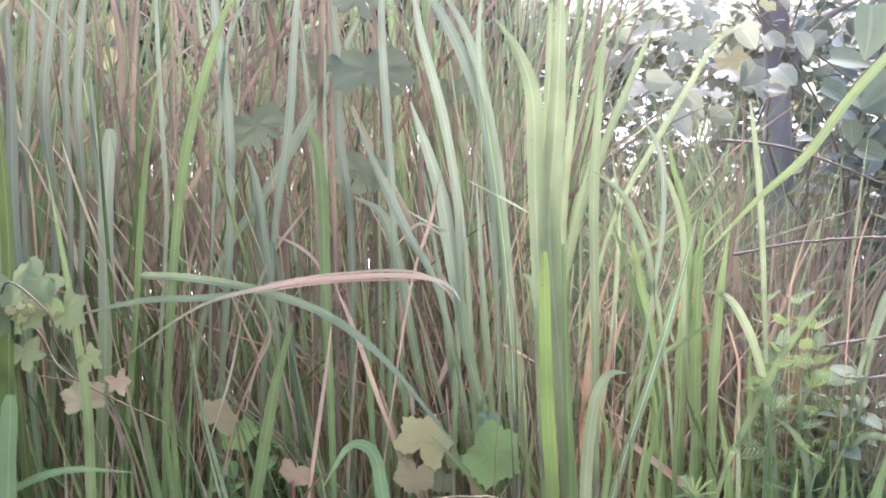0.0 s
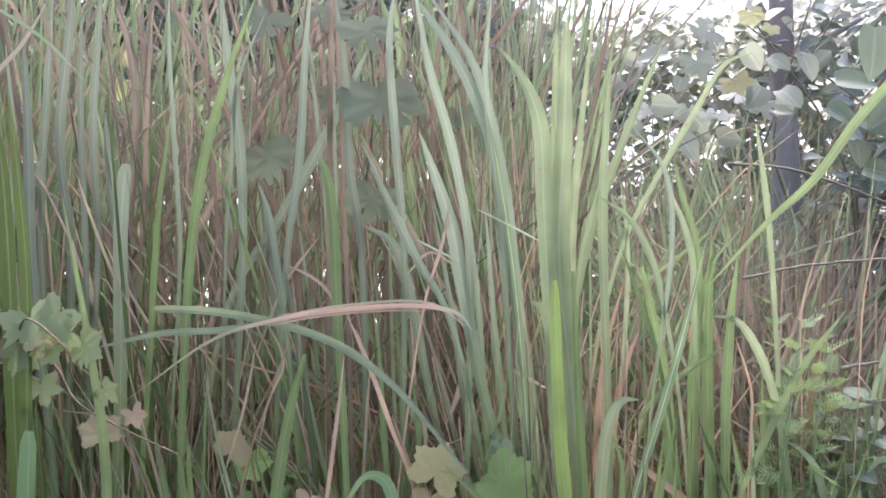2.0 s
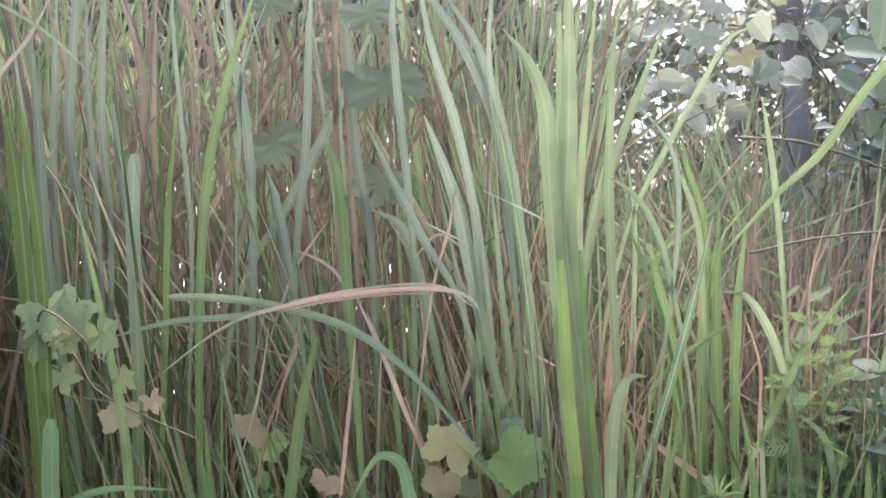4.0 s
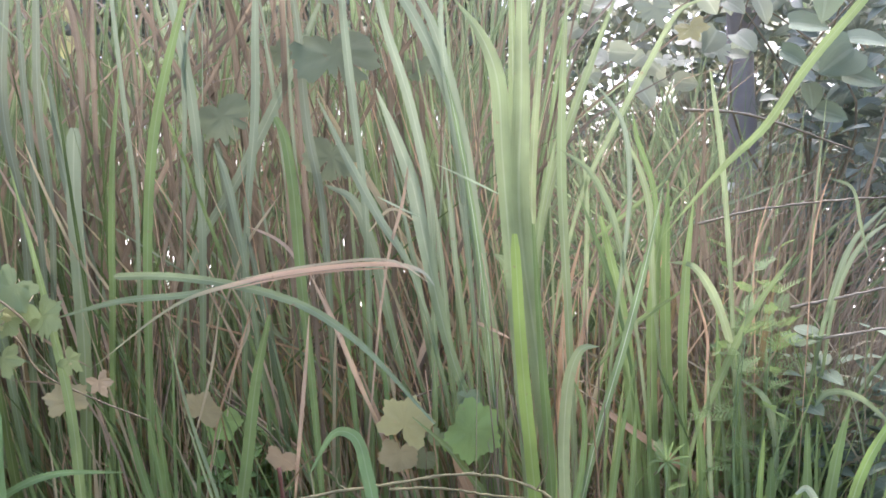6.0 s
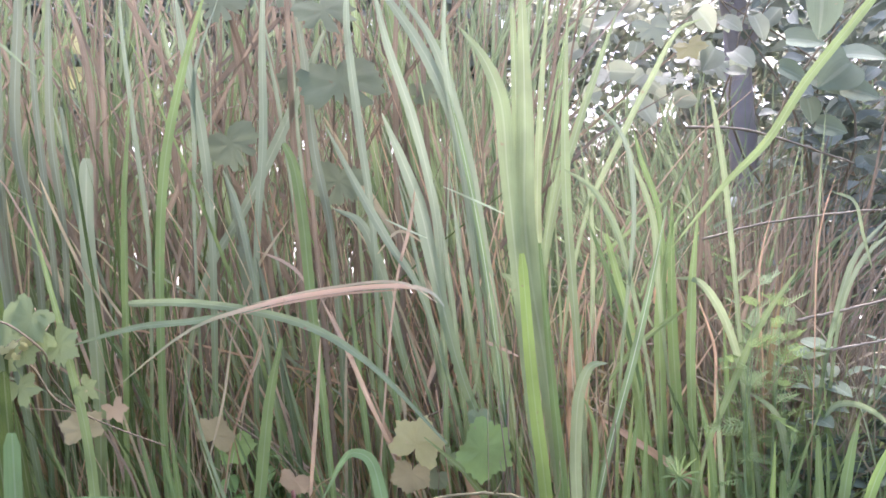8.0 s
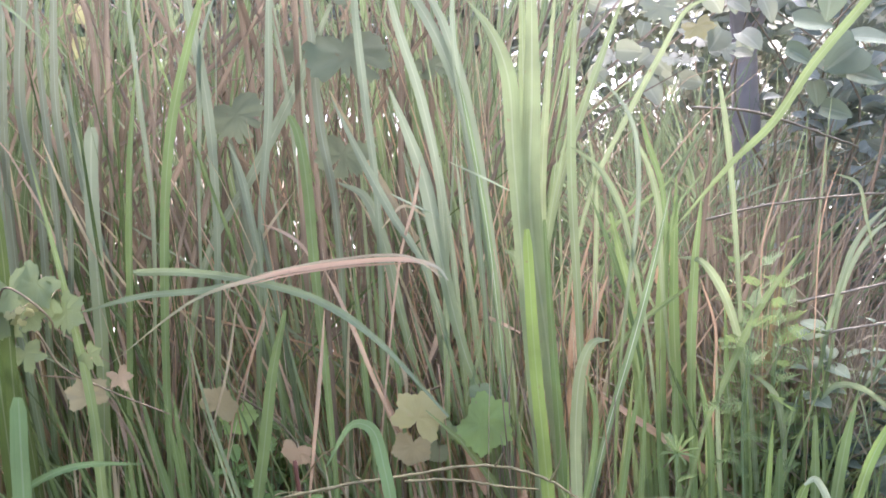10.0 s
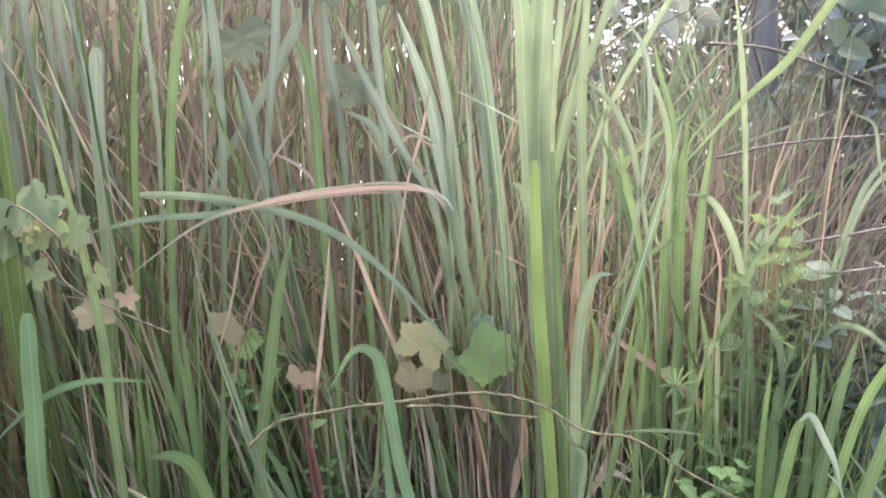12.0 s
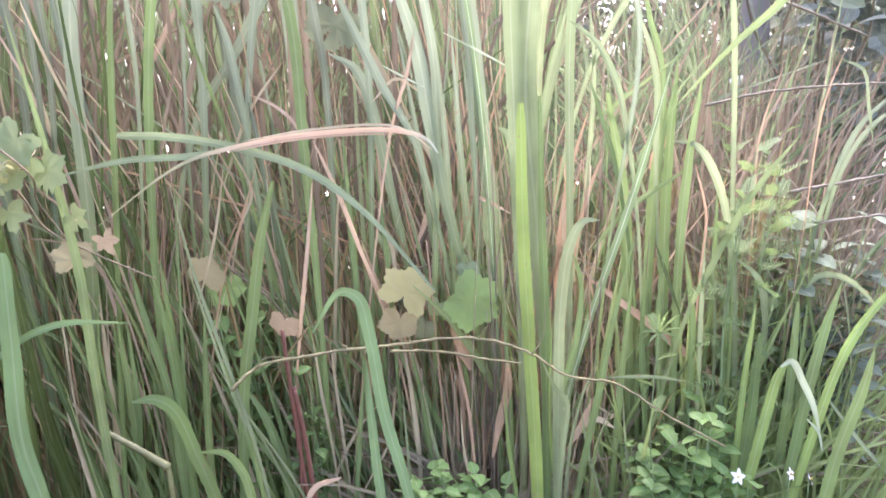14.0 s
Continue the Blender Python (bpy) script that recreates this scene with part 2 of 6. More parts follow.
# ---- shapes ----
def curve_through(pts, per=6):
    """Smooth samples along a centripetal curve through a few control points."""
    p = [Vector(q) for q in pts]
    if len(p) == 2:
        return [p[0].lerp(p[1], i / per) for i in range(per + 1)]
    p = [p[0] * 2 - p[1]] + p + [p[-1] * 2 - p[-2]]
    res = []
    for i in range(1, len(p) - 2):
        a0, a1, a2, a3 = p[i - 1:i + 3]
        t1 = max((a1 - a0).length, 1e-4) ** 0.5
        t2 = t1 + max((a2 - a1).length, 1e-4) ** 0.5
        t3 = t2 + max((a3 - a2).length, 1e-4) ** 0.5
        for k in range(per):
            t = t1 + (t2 - t1) * k / per
            b1, b2, b3 = a0.lerp(a1, t / t1), a1.lerp(a2, (t - t1) / (t2 - t1)), a2.lerp(a3, (t - t2) / (t3 - t2))
            c1, c2 = b1.lerp(b2, t / t2), b2.lerp(b3, (t - t1) / (t3 - t1))
            res.append(c1.lerp(c2, (t - t1) / (t2 - t1)))
    return res + [p[-2]]


class Sheet:
    """Gathers vertices, faces and their uv for one mesh."""

    def __init__(self):
        self.v, self.f, self.uv = [], [], []

    def ribbon(self, line, width, tip, face, fold=0.22, twist=0.0, base=0.6, wave=0.0, cross=5, grow=0.3):
        n, start, run = len(line), len(self.v), 0.0
        half = cross // 2
        for i, p in enumerate(line):
            t = i / (n - 1)
            tan = (line[min(i + 1, n - 1)] - line[max(i - 1, 0)]).normalized()
            side = tan.cross(face)
            if side.length < 0.05:
                side = tan.cross(Vector((0.6, -0.5, 0.6)))
            side.normalize()
            side = Matrix.Rotation(twist * t, 3, tan) @ side
            up = side.cross(tan)
            w = base + (1 - base) * min(t / grow, 1)
            if t > 0.5:
                w *= tip + (1 - tip) * max(1 - ((t - 0.5) / 0.5) ** 2.2, 0)
            if i == n - 1 and tip > 0.35:
                w *= 0.55
            w *= width / 2
            if i:
                run += (p - line[i - 1]).length
            for k in range(-half, half + 1):
                s = k / half
                q = p + side * (w * s) + up * (w * fold * abs(s) + wave * w * math.sin(run * 38 + s * 1.7) * s)
                self.v.append(q)
                self.uv.append((0.5 + 0.5 * s, run))
        for i in range(n - 1):
            for k in range(cross - 1):
                o = start + i * cross + k
                self.f.append((o, o + 1, o + cross + 1, o + cross))

    def tube(self, line, radius, sides=6, taper=0.6, knots=0.0):
        n, start, run = len(line), len(self.v), 0.0
        for i, p in enumerate(line):
            t = i / (n - 1)
            tan = (line[min(i + 1, n - 1)] - line[max(i - 1, 0)]).normalized()
            one = tan.cross(Vector((0.31, 0.9, 0.29))).normalized()
            two = tan.cross(one)
            r = radius * (1 - (1 - taper) * t) * (1 + knots * max(math.sin(i * 1.9), 0))
            run += (p - line[i - 1]).length if i else 0
            for k in range(sides):
                g = 2 * math.pi * k / sides
                self.v.append(p + one * (r * math.cos(g)) + two * (r * math.sin(g)))
                self.uv.append((k / sides, run))
        for i in range(n - 1):
            for k in range(sides):
                o, q = start + i * sides, (k + 1) % sides
                self.f.append((o + k, o + q, o + sides + q, o + sides + k))
        self.f.append(tuple(start + k for k in reversed(range(sides))))
        self.f.append(tuple(start + (n - 1) * sides + k for k in range(sides)))

    def fan(self, m, outline, cup=0.15, crease=0.05, lobes=5):
        """A broad leaf from a polar outline(angle) about the stalk's end; m places it (x to the tip, z its face)."""
        start, segs, rings = len(self.v), 96, 4
        self.v.append(m @ Vector((0, 0, 0)))
        self.uv.append((3.0, 0.0))
        for r in range(1, rings + 1):
            for k in range(segs):
                g = 2 * math.pi * k / segs
                d = outline(g) * r / rings
                h = crease * d * abs(math.sin(g * lobes / 2)) - cup * d * d + 0.02 * d * math.sin(g * 7 + r)
                self.v.append(m @ Vector((d * math.cos(g), d * math.sin(g), h)))
                self.uv.append((3.0 + g * 0.9, d * 6.0))
        for k in range(segs):
            q = (k + 1) % segs
            self.f.append((start, start + 1 + k, start + 1 + q))
            for r in range(rings - 1):
                o = start + 1 + r * segs
                self.f.append((o + k, o + segs + k, o + segs + q, o + q))

    def simple_leaf(self, m, length, width, fold=0.25, droop=0.2, heart=0.0, n=7):
        """An ovate leaf along x with its face to z."""
        start = len(self.v)
        for i in range(n + 1):
            t = i / n
            w = width / 2 * (math.sin(math.pi * min(t ** 0.72, 1)) ** 0.8 if 0 < t < 1 else 0.0)
            for s in (-1, -0.5, 0, 0.5, 1):
                x = length * t - heart * length * 0.22 * abs(s) * (1 - t) ** 3 * (1 if t > 0 else 0)
                self.v.append(m @ Vector((x, s * w, fold * w * abs(s) - droop * length * t * t)))
                self.uv.append((0.5 + 0.5 * s, t * 0.1))
        for i in range(n):
            for k in range(4):
                o = start + i * 5 + k
                self.f.append((o, o + 1, o + 6, o + 5))

    def mesh(self, name, material, smooth=True):
        me = bpy.data.meshes.new(name)
        me.from_pydata([tuple(q) for q in self.v], [], self.f)
        layer = me.uv_layers.new(name="UVMap")
        idx = np.empty(len(me.loops), dtype=np.int32)
        me.loops.foreach_get("vertex_index", idx)
        layer.data.foreach_set("uv", np.array(self.uv, dtype=np.float32)[idx].ravel())
        if smooth:
            me.polygons.foreach_set("use_smooth", [True] * len(me.polygons))
        me.materials.append(material)
        me.update()
        return me


def part(name, sheet, material, parent, label=""):
    ob = new(name, sheet.mesh(name, material))
    ob.parent = parent
    ob.matrix_parent_inverse = Matrix.Translation(-parent.location) if parent.parent is None else Matrix.Identity(4)
    return tagged(ob, label)


def thing(name, x, y, z, label, category, group=""):
    ob = new(name)
    ob.location = (x, y, z)
    ob.empty_display_size = 0.05
    return tagged(ob, label, category, group)


def stuff(name, sheet, material, label, category):
    return tagged(new(name, sheet.mesh(name, material)), label, category, kind="stuff")


def tussock(x, y, label):
    return thing("tall_grass_clump", x, y, 0, label, "grass", "tall grass clumps")


def facing(turn):
    return Vector((math.sin(turn), -math.cos(turn), 0.25)).normalized()


BLADE_NAMES = {leaf_pink: "dry_blade", leaf_dusk: "dry_blade", leaf_tan: "dry_blade", leaf_straw: "dry_blade", leaf_dark: "stalk"}


def blade(clump, material, width, tip, *pts):
    """One long grass leaf from its root through its bends to its tip."""
    s = Sheet()
    line = curve_through(pts, 7)
    turn = rnd.uniform(-0.45, 0.45)
    if material is leaf_dark:
        s.tube(line, width / 2, 6, 0.7, 0.12)
    else:
        rooted, far = pts[0][2] < 0.1, pts[0][1] > 1.5
        s.ribbon(line, width * 0.80, tip, facing(turn), rnd.uniform(0.08, 0.25), rnd.uniform(-0.5, 0.5), (0.3 if far else 0.7) if rooted else 0.3, rnd.uniform(0.02, 0.07), grow=0.62 if rooted and far else 0.3)
    return part(BLADE_NAMES.get(material, "grass_blade"), s, material, clump)


# ---- ground ----
def build_ground():
    v, f, n = [], [], 60
    ring = [0.0] + [0.25 * 1.16 ** i for i in range(n)]
    segs = 64
    for r in ring[1:]:
        for k in range(segs):
            g = 2 * math.pi * k / segs
            x, y = r * math.cos(g), 1.8 + r * math.sin(g)
            h = 0.018 * noise.noise((x * 3, y * 3, 0)) + 0.008 * noise.noise((x * 11, y * 11, 4)) if r < 12 else 0.0
            v.append((x, y, h - 0.008))
    v.append((0, 1.8, 0))
    for k in range(segs):
        q = (k + 1) % segs
        f.append((len(v) - 1, k, q))
        for r in range(len(ring) - 2):
            o = r * segs
            f.append((o + k, o + segs + k, o + segs + q, o + q))
    me = bpy.data.meshes.new("ground")
    me.from_pydata(v, [], f)
    me.polygons.foreach_set("use_smooth", [True] * len(me.polygons))
    me.materials.append(earth())
    tagged(new("ground", me), "brown earth by the tall grass, far ground painted bright behind", "ground", kind="structure")


build_ground()


# ---- the thicket behind ----
def lean_line(x, y, height, lean_x, lean_y, bow, droop, n=7):
    """A stalk's line: leans, bows sideways and nods at its top."""
    res = []
    for i in range(n + 1):
        t = i / n
        res.append(Vector((x + lean_x * t + bow * math.sin(math.pi * t) + lean_x * droop * t ** 3,
                           y + lean_y * t, height * (t - droop * 0.35 * t ** 4))))
    return res


def open_place(x, y):
    """Less tall growth where the sky shows over the thicket."""
    a = x / y
    return 0.16 < a < 0.62


def back_clumps():
    """The clumps of the second row, whose stalks can be told apart."""
    return [thing("mixed_grass_clump", x, 1.98, 0, "tall clump of dry brown stalks and grey-green leaves", "grass", "mixed grass clumps") for x in (-1.45, -1.15, -0.85, -0.55, -0.25, 0.05, 0.35, 0.65, 0.95)]


BACK = back_clumps()


def thicket(count, seed, dry, y0, y1, low=1.5, high=2.9, spread=0.2, right=0.64):
    r = random.Random(seed)
    s = Sheet()
    for _ in range(count):
        y = y0 + (y1 - y0) * r.random() ** 1.2
        x = r.uniform(-2.7, right * y + (1.4 if y > 3.0 else 0.0))
        if x / y > 0.50 and r.random() < 0.4:
            continue
        if dry and high > 2 and -0.9 < x / y < -0.40 and r.random() < 0.25:
            continue
        if dry and high > 2 and 0.05 < x / y < 0.38 and r.random() < 0.4:
            continue
        if high > 2 and -0.52 < x / y < -0.03 and r.random() < 0.36:
            continue
        h = r.uniform(low, high)
        if open_place(x, y):
            h = min(h, r.uniform(0.45, 0.75) + 0.42 * y)
        lean = r.gauss(0.02 if high > 2 else -0.10 if x < 0.3 else 0.10, spread) * h * 0.6 * (2.1 if r.random() < 0.22 else 1.0)
        wild = open_place(x, y) and high > 2
        if wild and r.random() < 0.12:
            continue
        lean *= 1.8 if wild else 1.0
        line = lean_line(x - lean * 0.4, y, h, lean, r.gauss(0, 0.10), r.gauss(0, 0.09 if wild else 0.03), max(r.gauss(0.35 if wild else 0.1, 0.3), 0))
        w = r.choice((0.004, 0.006, 0.008, 0.011, 0.015)) if dry else r.choice((0.006, 0.009, 0.013, 0.020))
        near = high > 2 and y < (2.05 if dry else 2.10)
        q = Sheet() if near else s
        q.ribbon(line, w, 0.1, facing(r.uniform(-0.9, 0.9)), 0.35, r.uniform(-1.5, 1.5), 0.8, 0.0, 3)
        if near:
            part("dry_stalk" if dry else "grass_blade", q, leaf_brown if dry else leaf_mixed, min(BACK, key=lambda c: abs(c.location.x - x)))
    return s


stuff("dry_stalk_thicket", thicket(2500, 21, True, 1.72, 3.8, 1.5, 2.9, 0.33, 0.56), many_dry, "dense thicket of thin brownish-pink dry grass stalks", "dry grass")
stuff("green_grass_thicket", thicket(2200, 22, False, 1.85, 3.9, 1.4, 2.9, 0.26, 0.56), many_green, "dense stand of tall grey-green grass leaves", "grass")
stuff("low_grass", thicket(2700, 23, False, 1.62, 2.6, 0.25, 0.9, 0.3, 0.45), low_green, "lower green grass between the tall stalks", "grass")
stuff("low_dry_grass", thicket(2300, 24, True, 1.60, 2.6, 0.3, 1.1, 0.35, 0.45), low_dry, "withered brown grass stalks between the clumps", "dry grass")


def shading_growth():
    """More tall grass out of view, added to shade the left side of the bank."""
    r = random.Random(29)
    for name, dry, mat, label in (("side_grass_thicket", False, many_green, "unseen tall grey-green grass added to shade the bank"), ("side_dry_thicket", True, many_dry, "unseen dry brown stalks added to shade the bank")):
        s = Sheet()
        for _ in range(720):
            y = r.uniform(0.8, 1.75)
            x = -0.74 * y - 0.24 - 1.1 * r.random() ** 1.3
            h = r.uniform(1.1, 2.1)
            lean = r.gauss(-0.03, 0.05) * h
            line = lean_line(x - abs(lean) * 0.6, y, h, lean * 0.6, r.gauss(0, 0.06), -abs(r.gauss(0, 0.02)), 0.05)
            s.ribbon(line, r.choice((0.004, 0.007, 0.012)) if dry else r.choice((0.010, 0.016, 0.024)), 0.1, facing(r.uniform(-0.9, 0.9)), 0.35, r.uniform(-1.5, 1.5), 0.8, 0.0, 3)
        stuff(name, s, mat, label, "dry grass" if dry else "grass")


shading_growth()


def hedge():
    """Leafy growth behind the thicket, lower and darker where the sky shows over it; haze is put into its pale colours.
    """
    r = random.Random(77)
    pale, dark = Sheet(), Sheet()
    for n in range(38000):
        y = r.uniform(4.1, 5.2)
        a = r.uniform(-1.1, 1.15) if n < 26000 else r.uniform(-1.0, 0.10)
        top = 3.5 + 0.3 * noise.noise((a * 5, 3, 1))
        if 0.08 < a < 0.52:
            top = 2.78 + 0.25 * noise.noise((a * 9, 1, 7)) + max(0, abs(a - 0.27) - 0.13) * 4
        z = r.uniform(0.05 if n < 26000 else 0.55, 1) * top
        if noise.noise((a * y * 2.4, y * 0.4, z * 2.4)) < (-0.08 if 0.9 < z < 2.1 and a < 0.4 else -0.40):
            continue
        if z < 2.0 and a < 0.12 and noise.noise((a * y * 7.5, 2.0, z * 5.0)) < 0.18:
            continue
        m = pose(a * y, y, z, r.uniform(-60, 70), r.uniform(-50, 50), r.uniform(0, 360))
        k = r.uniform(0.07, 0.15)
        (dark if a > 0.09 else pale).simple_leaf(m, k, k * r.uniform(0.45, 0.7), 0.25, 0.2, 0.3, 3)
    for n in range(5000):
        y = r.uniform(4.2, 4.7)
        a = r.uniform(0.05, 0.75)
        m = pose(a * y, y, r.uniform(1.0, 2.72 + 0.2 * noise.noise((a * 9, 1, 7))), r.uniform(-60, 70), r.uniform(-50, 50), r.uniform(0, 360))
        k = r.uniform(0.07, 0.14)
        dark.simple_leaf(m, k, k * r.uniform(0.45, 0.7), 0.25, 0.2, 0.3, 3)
    for n in range(4500):
        y = r.uniform(4.3, 5.4)
        m = pose(r.uniform(-1.1, 0.1) * y, y, r.uniform(1.9, 3.5), r.uniform(-60, 70), r.uniform(-50, 50), r.uniform(0, 360))
        k = r.uniform(0.09, 0.17)
        pale.simple_leaf(m, k, k * r.uniform(0.5, 0.75), 0.25, 0.2, 0.3, 3)
    stuff("leafy_hedge", pale, many_crown, "pale leafy growth behind the thicket, haze put into its colour", "hedge")
    stuff("green_hedge", dark, many_hedge, "green leafy hedge with haze put into its paled colour", "hedge")


hedge()


# ---- large grass clumps ----
clump = tussock(-0.843, 1.605, "tall grass clump with blue-green and deep green blades, some bent over")
blade(clump, leaf_blue, 0.0139, 0.1, (-1.039, 1.660, 0.000), (-1.009, 1.600, 1.031), (-0.990, 1.600, 1.318), (-0.951, 1.600, 1.395), (-0.915, 1.600, 1.465))
blade(clump, leaf_straw, 0.0166, 0.1, (-0.970, 1.400, 1.483), (-0.919, 1.400, 1.561), (-0.857, 1.400, 1.629), (-0.805, 1.400, 1.719))
blade(clump, leaf_blue, 0.0287, 0.2, (-0.937, 1.710, 0.000), (-0.945, 1.650, 0.761), (-0.961, 1.650, 1.375), (-0.947, 1.650, 1.628), (-0.934, 1.650, 1.842))
blade(clump, leaf_straw, 0.0118, 0.1, (-0.896, 1.720, 0.000), (-0.925, 1.660, 0.867), (-0.960, 1.660, 1.336), (-1.007, 1.660, 1.551), (-1.047, 1.660, 1.740))
blade(clump, leaf_blue, 0.0278, 0.3, (-0.880, 1.660, 0.000), (-0.876, 1.600, 0.581), (-0.867, 1.600, 1.225), (-0.893, 1.600, 1.471), (-0.867, 1.600, 1.743), (-0.860, 1.600, 1.834))
blade(clump, leaf_blue, 0.0240, 0.2, (-0.864, 1.580, 0.000), (-0.900, 1.520, 0.764), (-0.953, 1.520, 1.274), (-0.947, 1.520, 1.458), (-0.966, 1.520, 1.668))
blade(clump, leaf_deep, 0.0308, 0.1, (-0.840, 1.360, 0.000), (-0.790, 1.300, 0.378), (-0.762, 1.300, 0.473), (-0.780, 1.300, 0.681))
blade(clump, leaf_blue, 0.0246, 0.2, (-0.838, 1.620, 0.000), (-0.818, 1.560, 0.699), (-0.783, 1.560, 1.223), (-0.795, 1.560, 1.463), (-0.782, 1.560, 1.702), (-0.775, 1.560, 1.804))
blade(clump, leaf_dusk, 0.0166, 0.2, (-0.827, 1.810, 0.000), (-0.804, 1.750, 0.763), (-0.764, 1.750, 1.355), (-0.753, 1.750, 1.622), (-0.741, 1.750, 1.821))
blade(clump, leaf_blue, 0.0284, 0.2, (-0.814, 1.560, 0.000), (-0.847, 1.500, 0.717), (-0.899, 1.500, 1.223), (-0.905, 1.500, 1.454), (-0.917, 1.500, 1.685))
blade(clump, leaf_arch, 0.0064, 0.1, (-0.793, 1.100, 1.633), (-0.707, 1.100, 1.585), (-0.640, 1.100, 1.539), (-0.572, 1.100, 1.469))
blade(clump, leaf_blue, 0.0184, 0.3, (-0.786, 1.610, 0.000), (-0.793, 1.550, 0.649), (-0.809, 1.550, 1.274), (-0.818, 1.550, 1.524), (-0.815, 1.550, 1.750))
blade(clump, leaf_dusk, 0.0204, 0.2, (-0.781, 1.780, 0.000), (-0.783, 1.720, 0.712), (-0.786, 1.720, 1.311), (-0.771, 1.720, 1.587), (-0.792, 1.720, 1.741), (-0.819, 1.720, 1.825))
blade(clump, leaf_grey, 0.0253, 0.3, (-0.772, 1.660, 0.000), (-0.762, 1.600, 0.740), (-0.749, 1.600, 1.149), (-0.777, 1.600, 1.366), (-0.789, 1.600, 1.534))
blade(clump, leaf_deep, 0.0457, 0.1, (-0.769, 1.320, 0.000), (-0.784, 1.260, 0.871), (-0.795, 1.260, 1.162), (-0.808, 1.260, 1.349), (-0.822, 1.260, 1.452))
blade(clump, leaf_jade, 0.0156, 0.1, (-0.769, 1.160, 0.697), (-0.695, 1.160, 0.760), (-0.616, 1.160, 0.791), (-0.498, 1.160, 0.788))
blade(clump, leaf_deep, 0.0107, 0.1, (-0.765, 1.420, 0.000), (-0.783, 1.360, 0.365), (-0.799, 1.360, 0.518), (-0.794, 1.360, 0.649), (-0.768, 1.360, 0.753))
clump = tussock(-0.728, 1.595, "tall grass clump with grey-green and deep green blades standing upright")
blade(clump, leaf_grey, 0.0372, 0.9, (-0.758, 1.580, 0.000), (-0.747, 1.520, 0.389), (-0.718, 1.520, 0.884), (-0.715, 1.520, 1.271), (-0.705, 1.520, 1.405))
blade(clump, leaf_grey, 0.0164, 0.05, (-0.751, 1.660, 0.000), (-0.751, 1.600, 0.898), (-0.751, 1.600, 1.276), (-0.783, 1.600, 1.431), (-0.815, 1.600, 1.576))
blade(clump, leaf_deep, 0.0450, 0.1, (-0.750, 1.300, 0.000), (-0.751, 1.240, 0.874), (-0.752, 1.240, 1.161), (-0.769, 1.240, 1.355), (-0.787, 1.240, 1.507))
blade(clump, leaf_tan, 0.0057, 0.2, (-0.747, 1.510, 0.000), (-0.749, 1.450, 0.527), (-0.750, 1.450, 0.678), (-0.719, 1.450, 0.800))
blade(clump, leaf_deep, 0.0240, 0.1, (-0.743, 1.440, 0.000), (-0.761, 1.380, 0.353), (-0.789, 1.380, 0.594), (-0.811, 1.380, 0.818), (-0.820, 1.380, 0.920))
blade(clump, leaf_grey, 0.0081, 0.3, (-0.735, 1.760, 0.000), (-0.622, 1.700, 0.740), (-0.506, 1.700, 1.079), (-0.499, 1.700, 1.251), (-0.486, 1.700, 1.482), (-0.470, 1.700, 1.743))
blade(clump, leaf_straw, 0.0074, 0.2, (-0.734, 1.620, 0.000), (-0.784, 1.560, 0.992), (-0.802, 1.560, 1.150), (-0.835, 1.560, 1.268))
blade(clump, leaf_dusk, 0.0124, 0.1, (-0.733, 1.810, 0.000), (-0.673, 1.750, 1.255), (-0.643, 1.750, 1.536), (-0.656, 1.750, 1.762), (-0.670, 1.750, 1.876))
blade(clump, leaf_dusk, 0.0201, 0.2, (-0.719, 1.760, 0.000), (-0.625, 1.700, 0.852), (-0.563, 1.700, 1.107), (-0.518, 1.700, 1.261), (-0.460, 1.700, 1.423))
blade(clump, leaf_deep, 0.0221, 0.1, (-0.714, 1.460, 0.000), (-0.746, 1.400, 0.341), (-0.784, 1.400, 0.524), (-0.820, 1.400, 0.744))
blade(clump, leaf_grey, 0.0332, 0.3, (-0.713, 1.740, 0.000), (-0.533, 1.680, 1.089), (-0.404, 1.680, 1.302), (-0.280, 1.680, 1.523), (-0.198, 1.680, 1.690))
blade(clump, leaf_dusk, 0.0104, 0.2, (-0.709, 1.710, 0.000), (-0.634, 1.650, 0.860), (-0.585, 1.650, 1.108), (-0.540, 1.650, 1.270), (-0.492, 1.650, 1.391))
blade(clump, leaf_straw, 0.0054, 0.1, (-0.704, 1.420, 0.000), (-0.712, 1.360, 0.587), (-0.716, 1.360, 0.705), (-0.722, 1.360, 0.798))
blade(clump, leaf_green, 0.0320, 0.2, (-0.684, 1.560, 0.000), (-0.670, 1.500, 0.530), (-0.641, 1.500, 1.029), (-0.620, 1.500, 1.328), (-0.595, 1.500, 1.521))
clump = tussock(-0.628, 1.434, "tall grass clump with mid-green and straw-coloured blades standing upright")
blade(clump, leaf_deep, 0.0137, 0.1, (-0.683, 1.400, 0.000), (-0.726, 1.340, 0.374), (-0.765, 1.340, 0.525), (-0.787, 1.340, 0.668))
blade(clump, leaf_grey, 0.0224, 0.2, (-0.654, 1.640, 0.000), (-0.637, 1.580, 0.688), (-0.609, 1.580, 1.221), (-0.620, 1.580, 1.450), (-0.632, 1.580, 1.706), (-0.631, 1.580, 1.809))
blade(clump, leaf_green, 0.0133, 0.1, (-0.653, 1.460, 0.000), (-0.646, 1.400, 0.337), (-0.635, 1.400, 0.568), (-0.635, 1.400, 0.738))
blade(clump, leaf_green, 0.0150, 0.1, (-0.650, 1.420, 0.000), (-0.685, 1.360, 0.361), (-0.734, 1.360, 0.588), (-0.787, 1.360, 0.800))
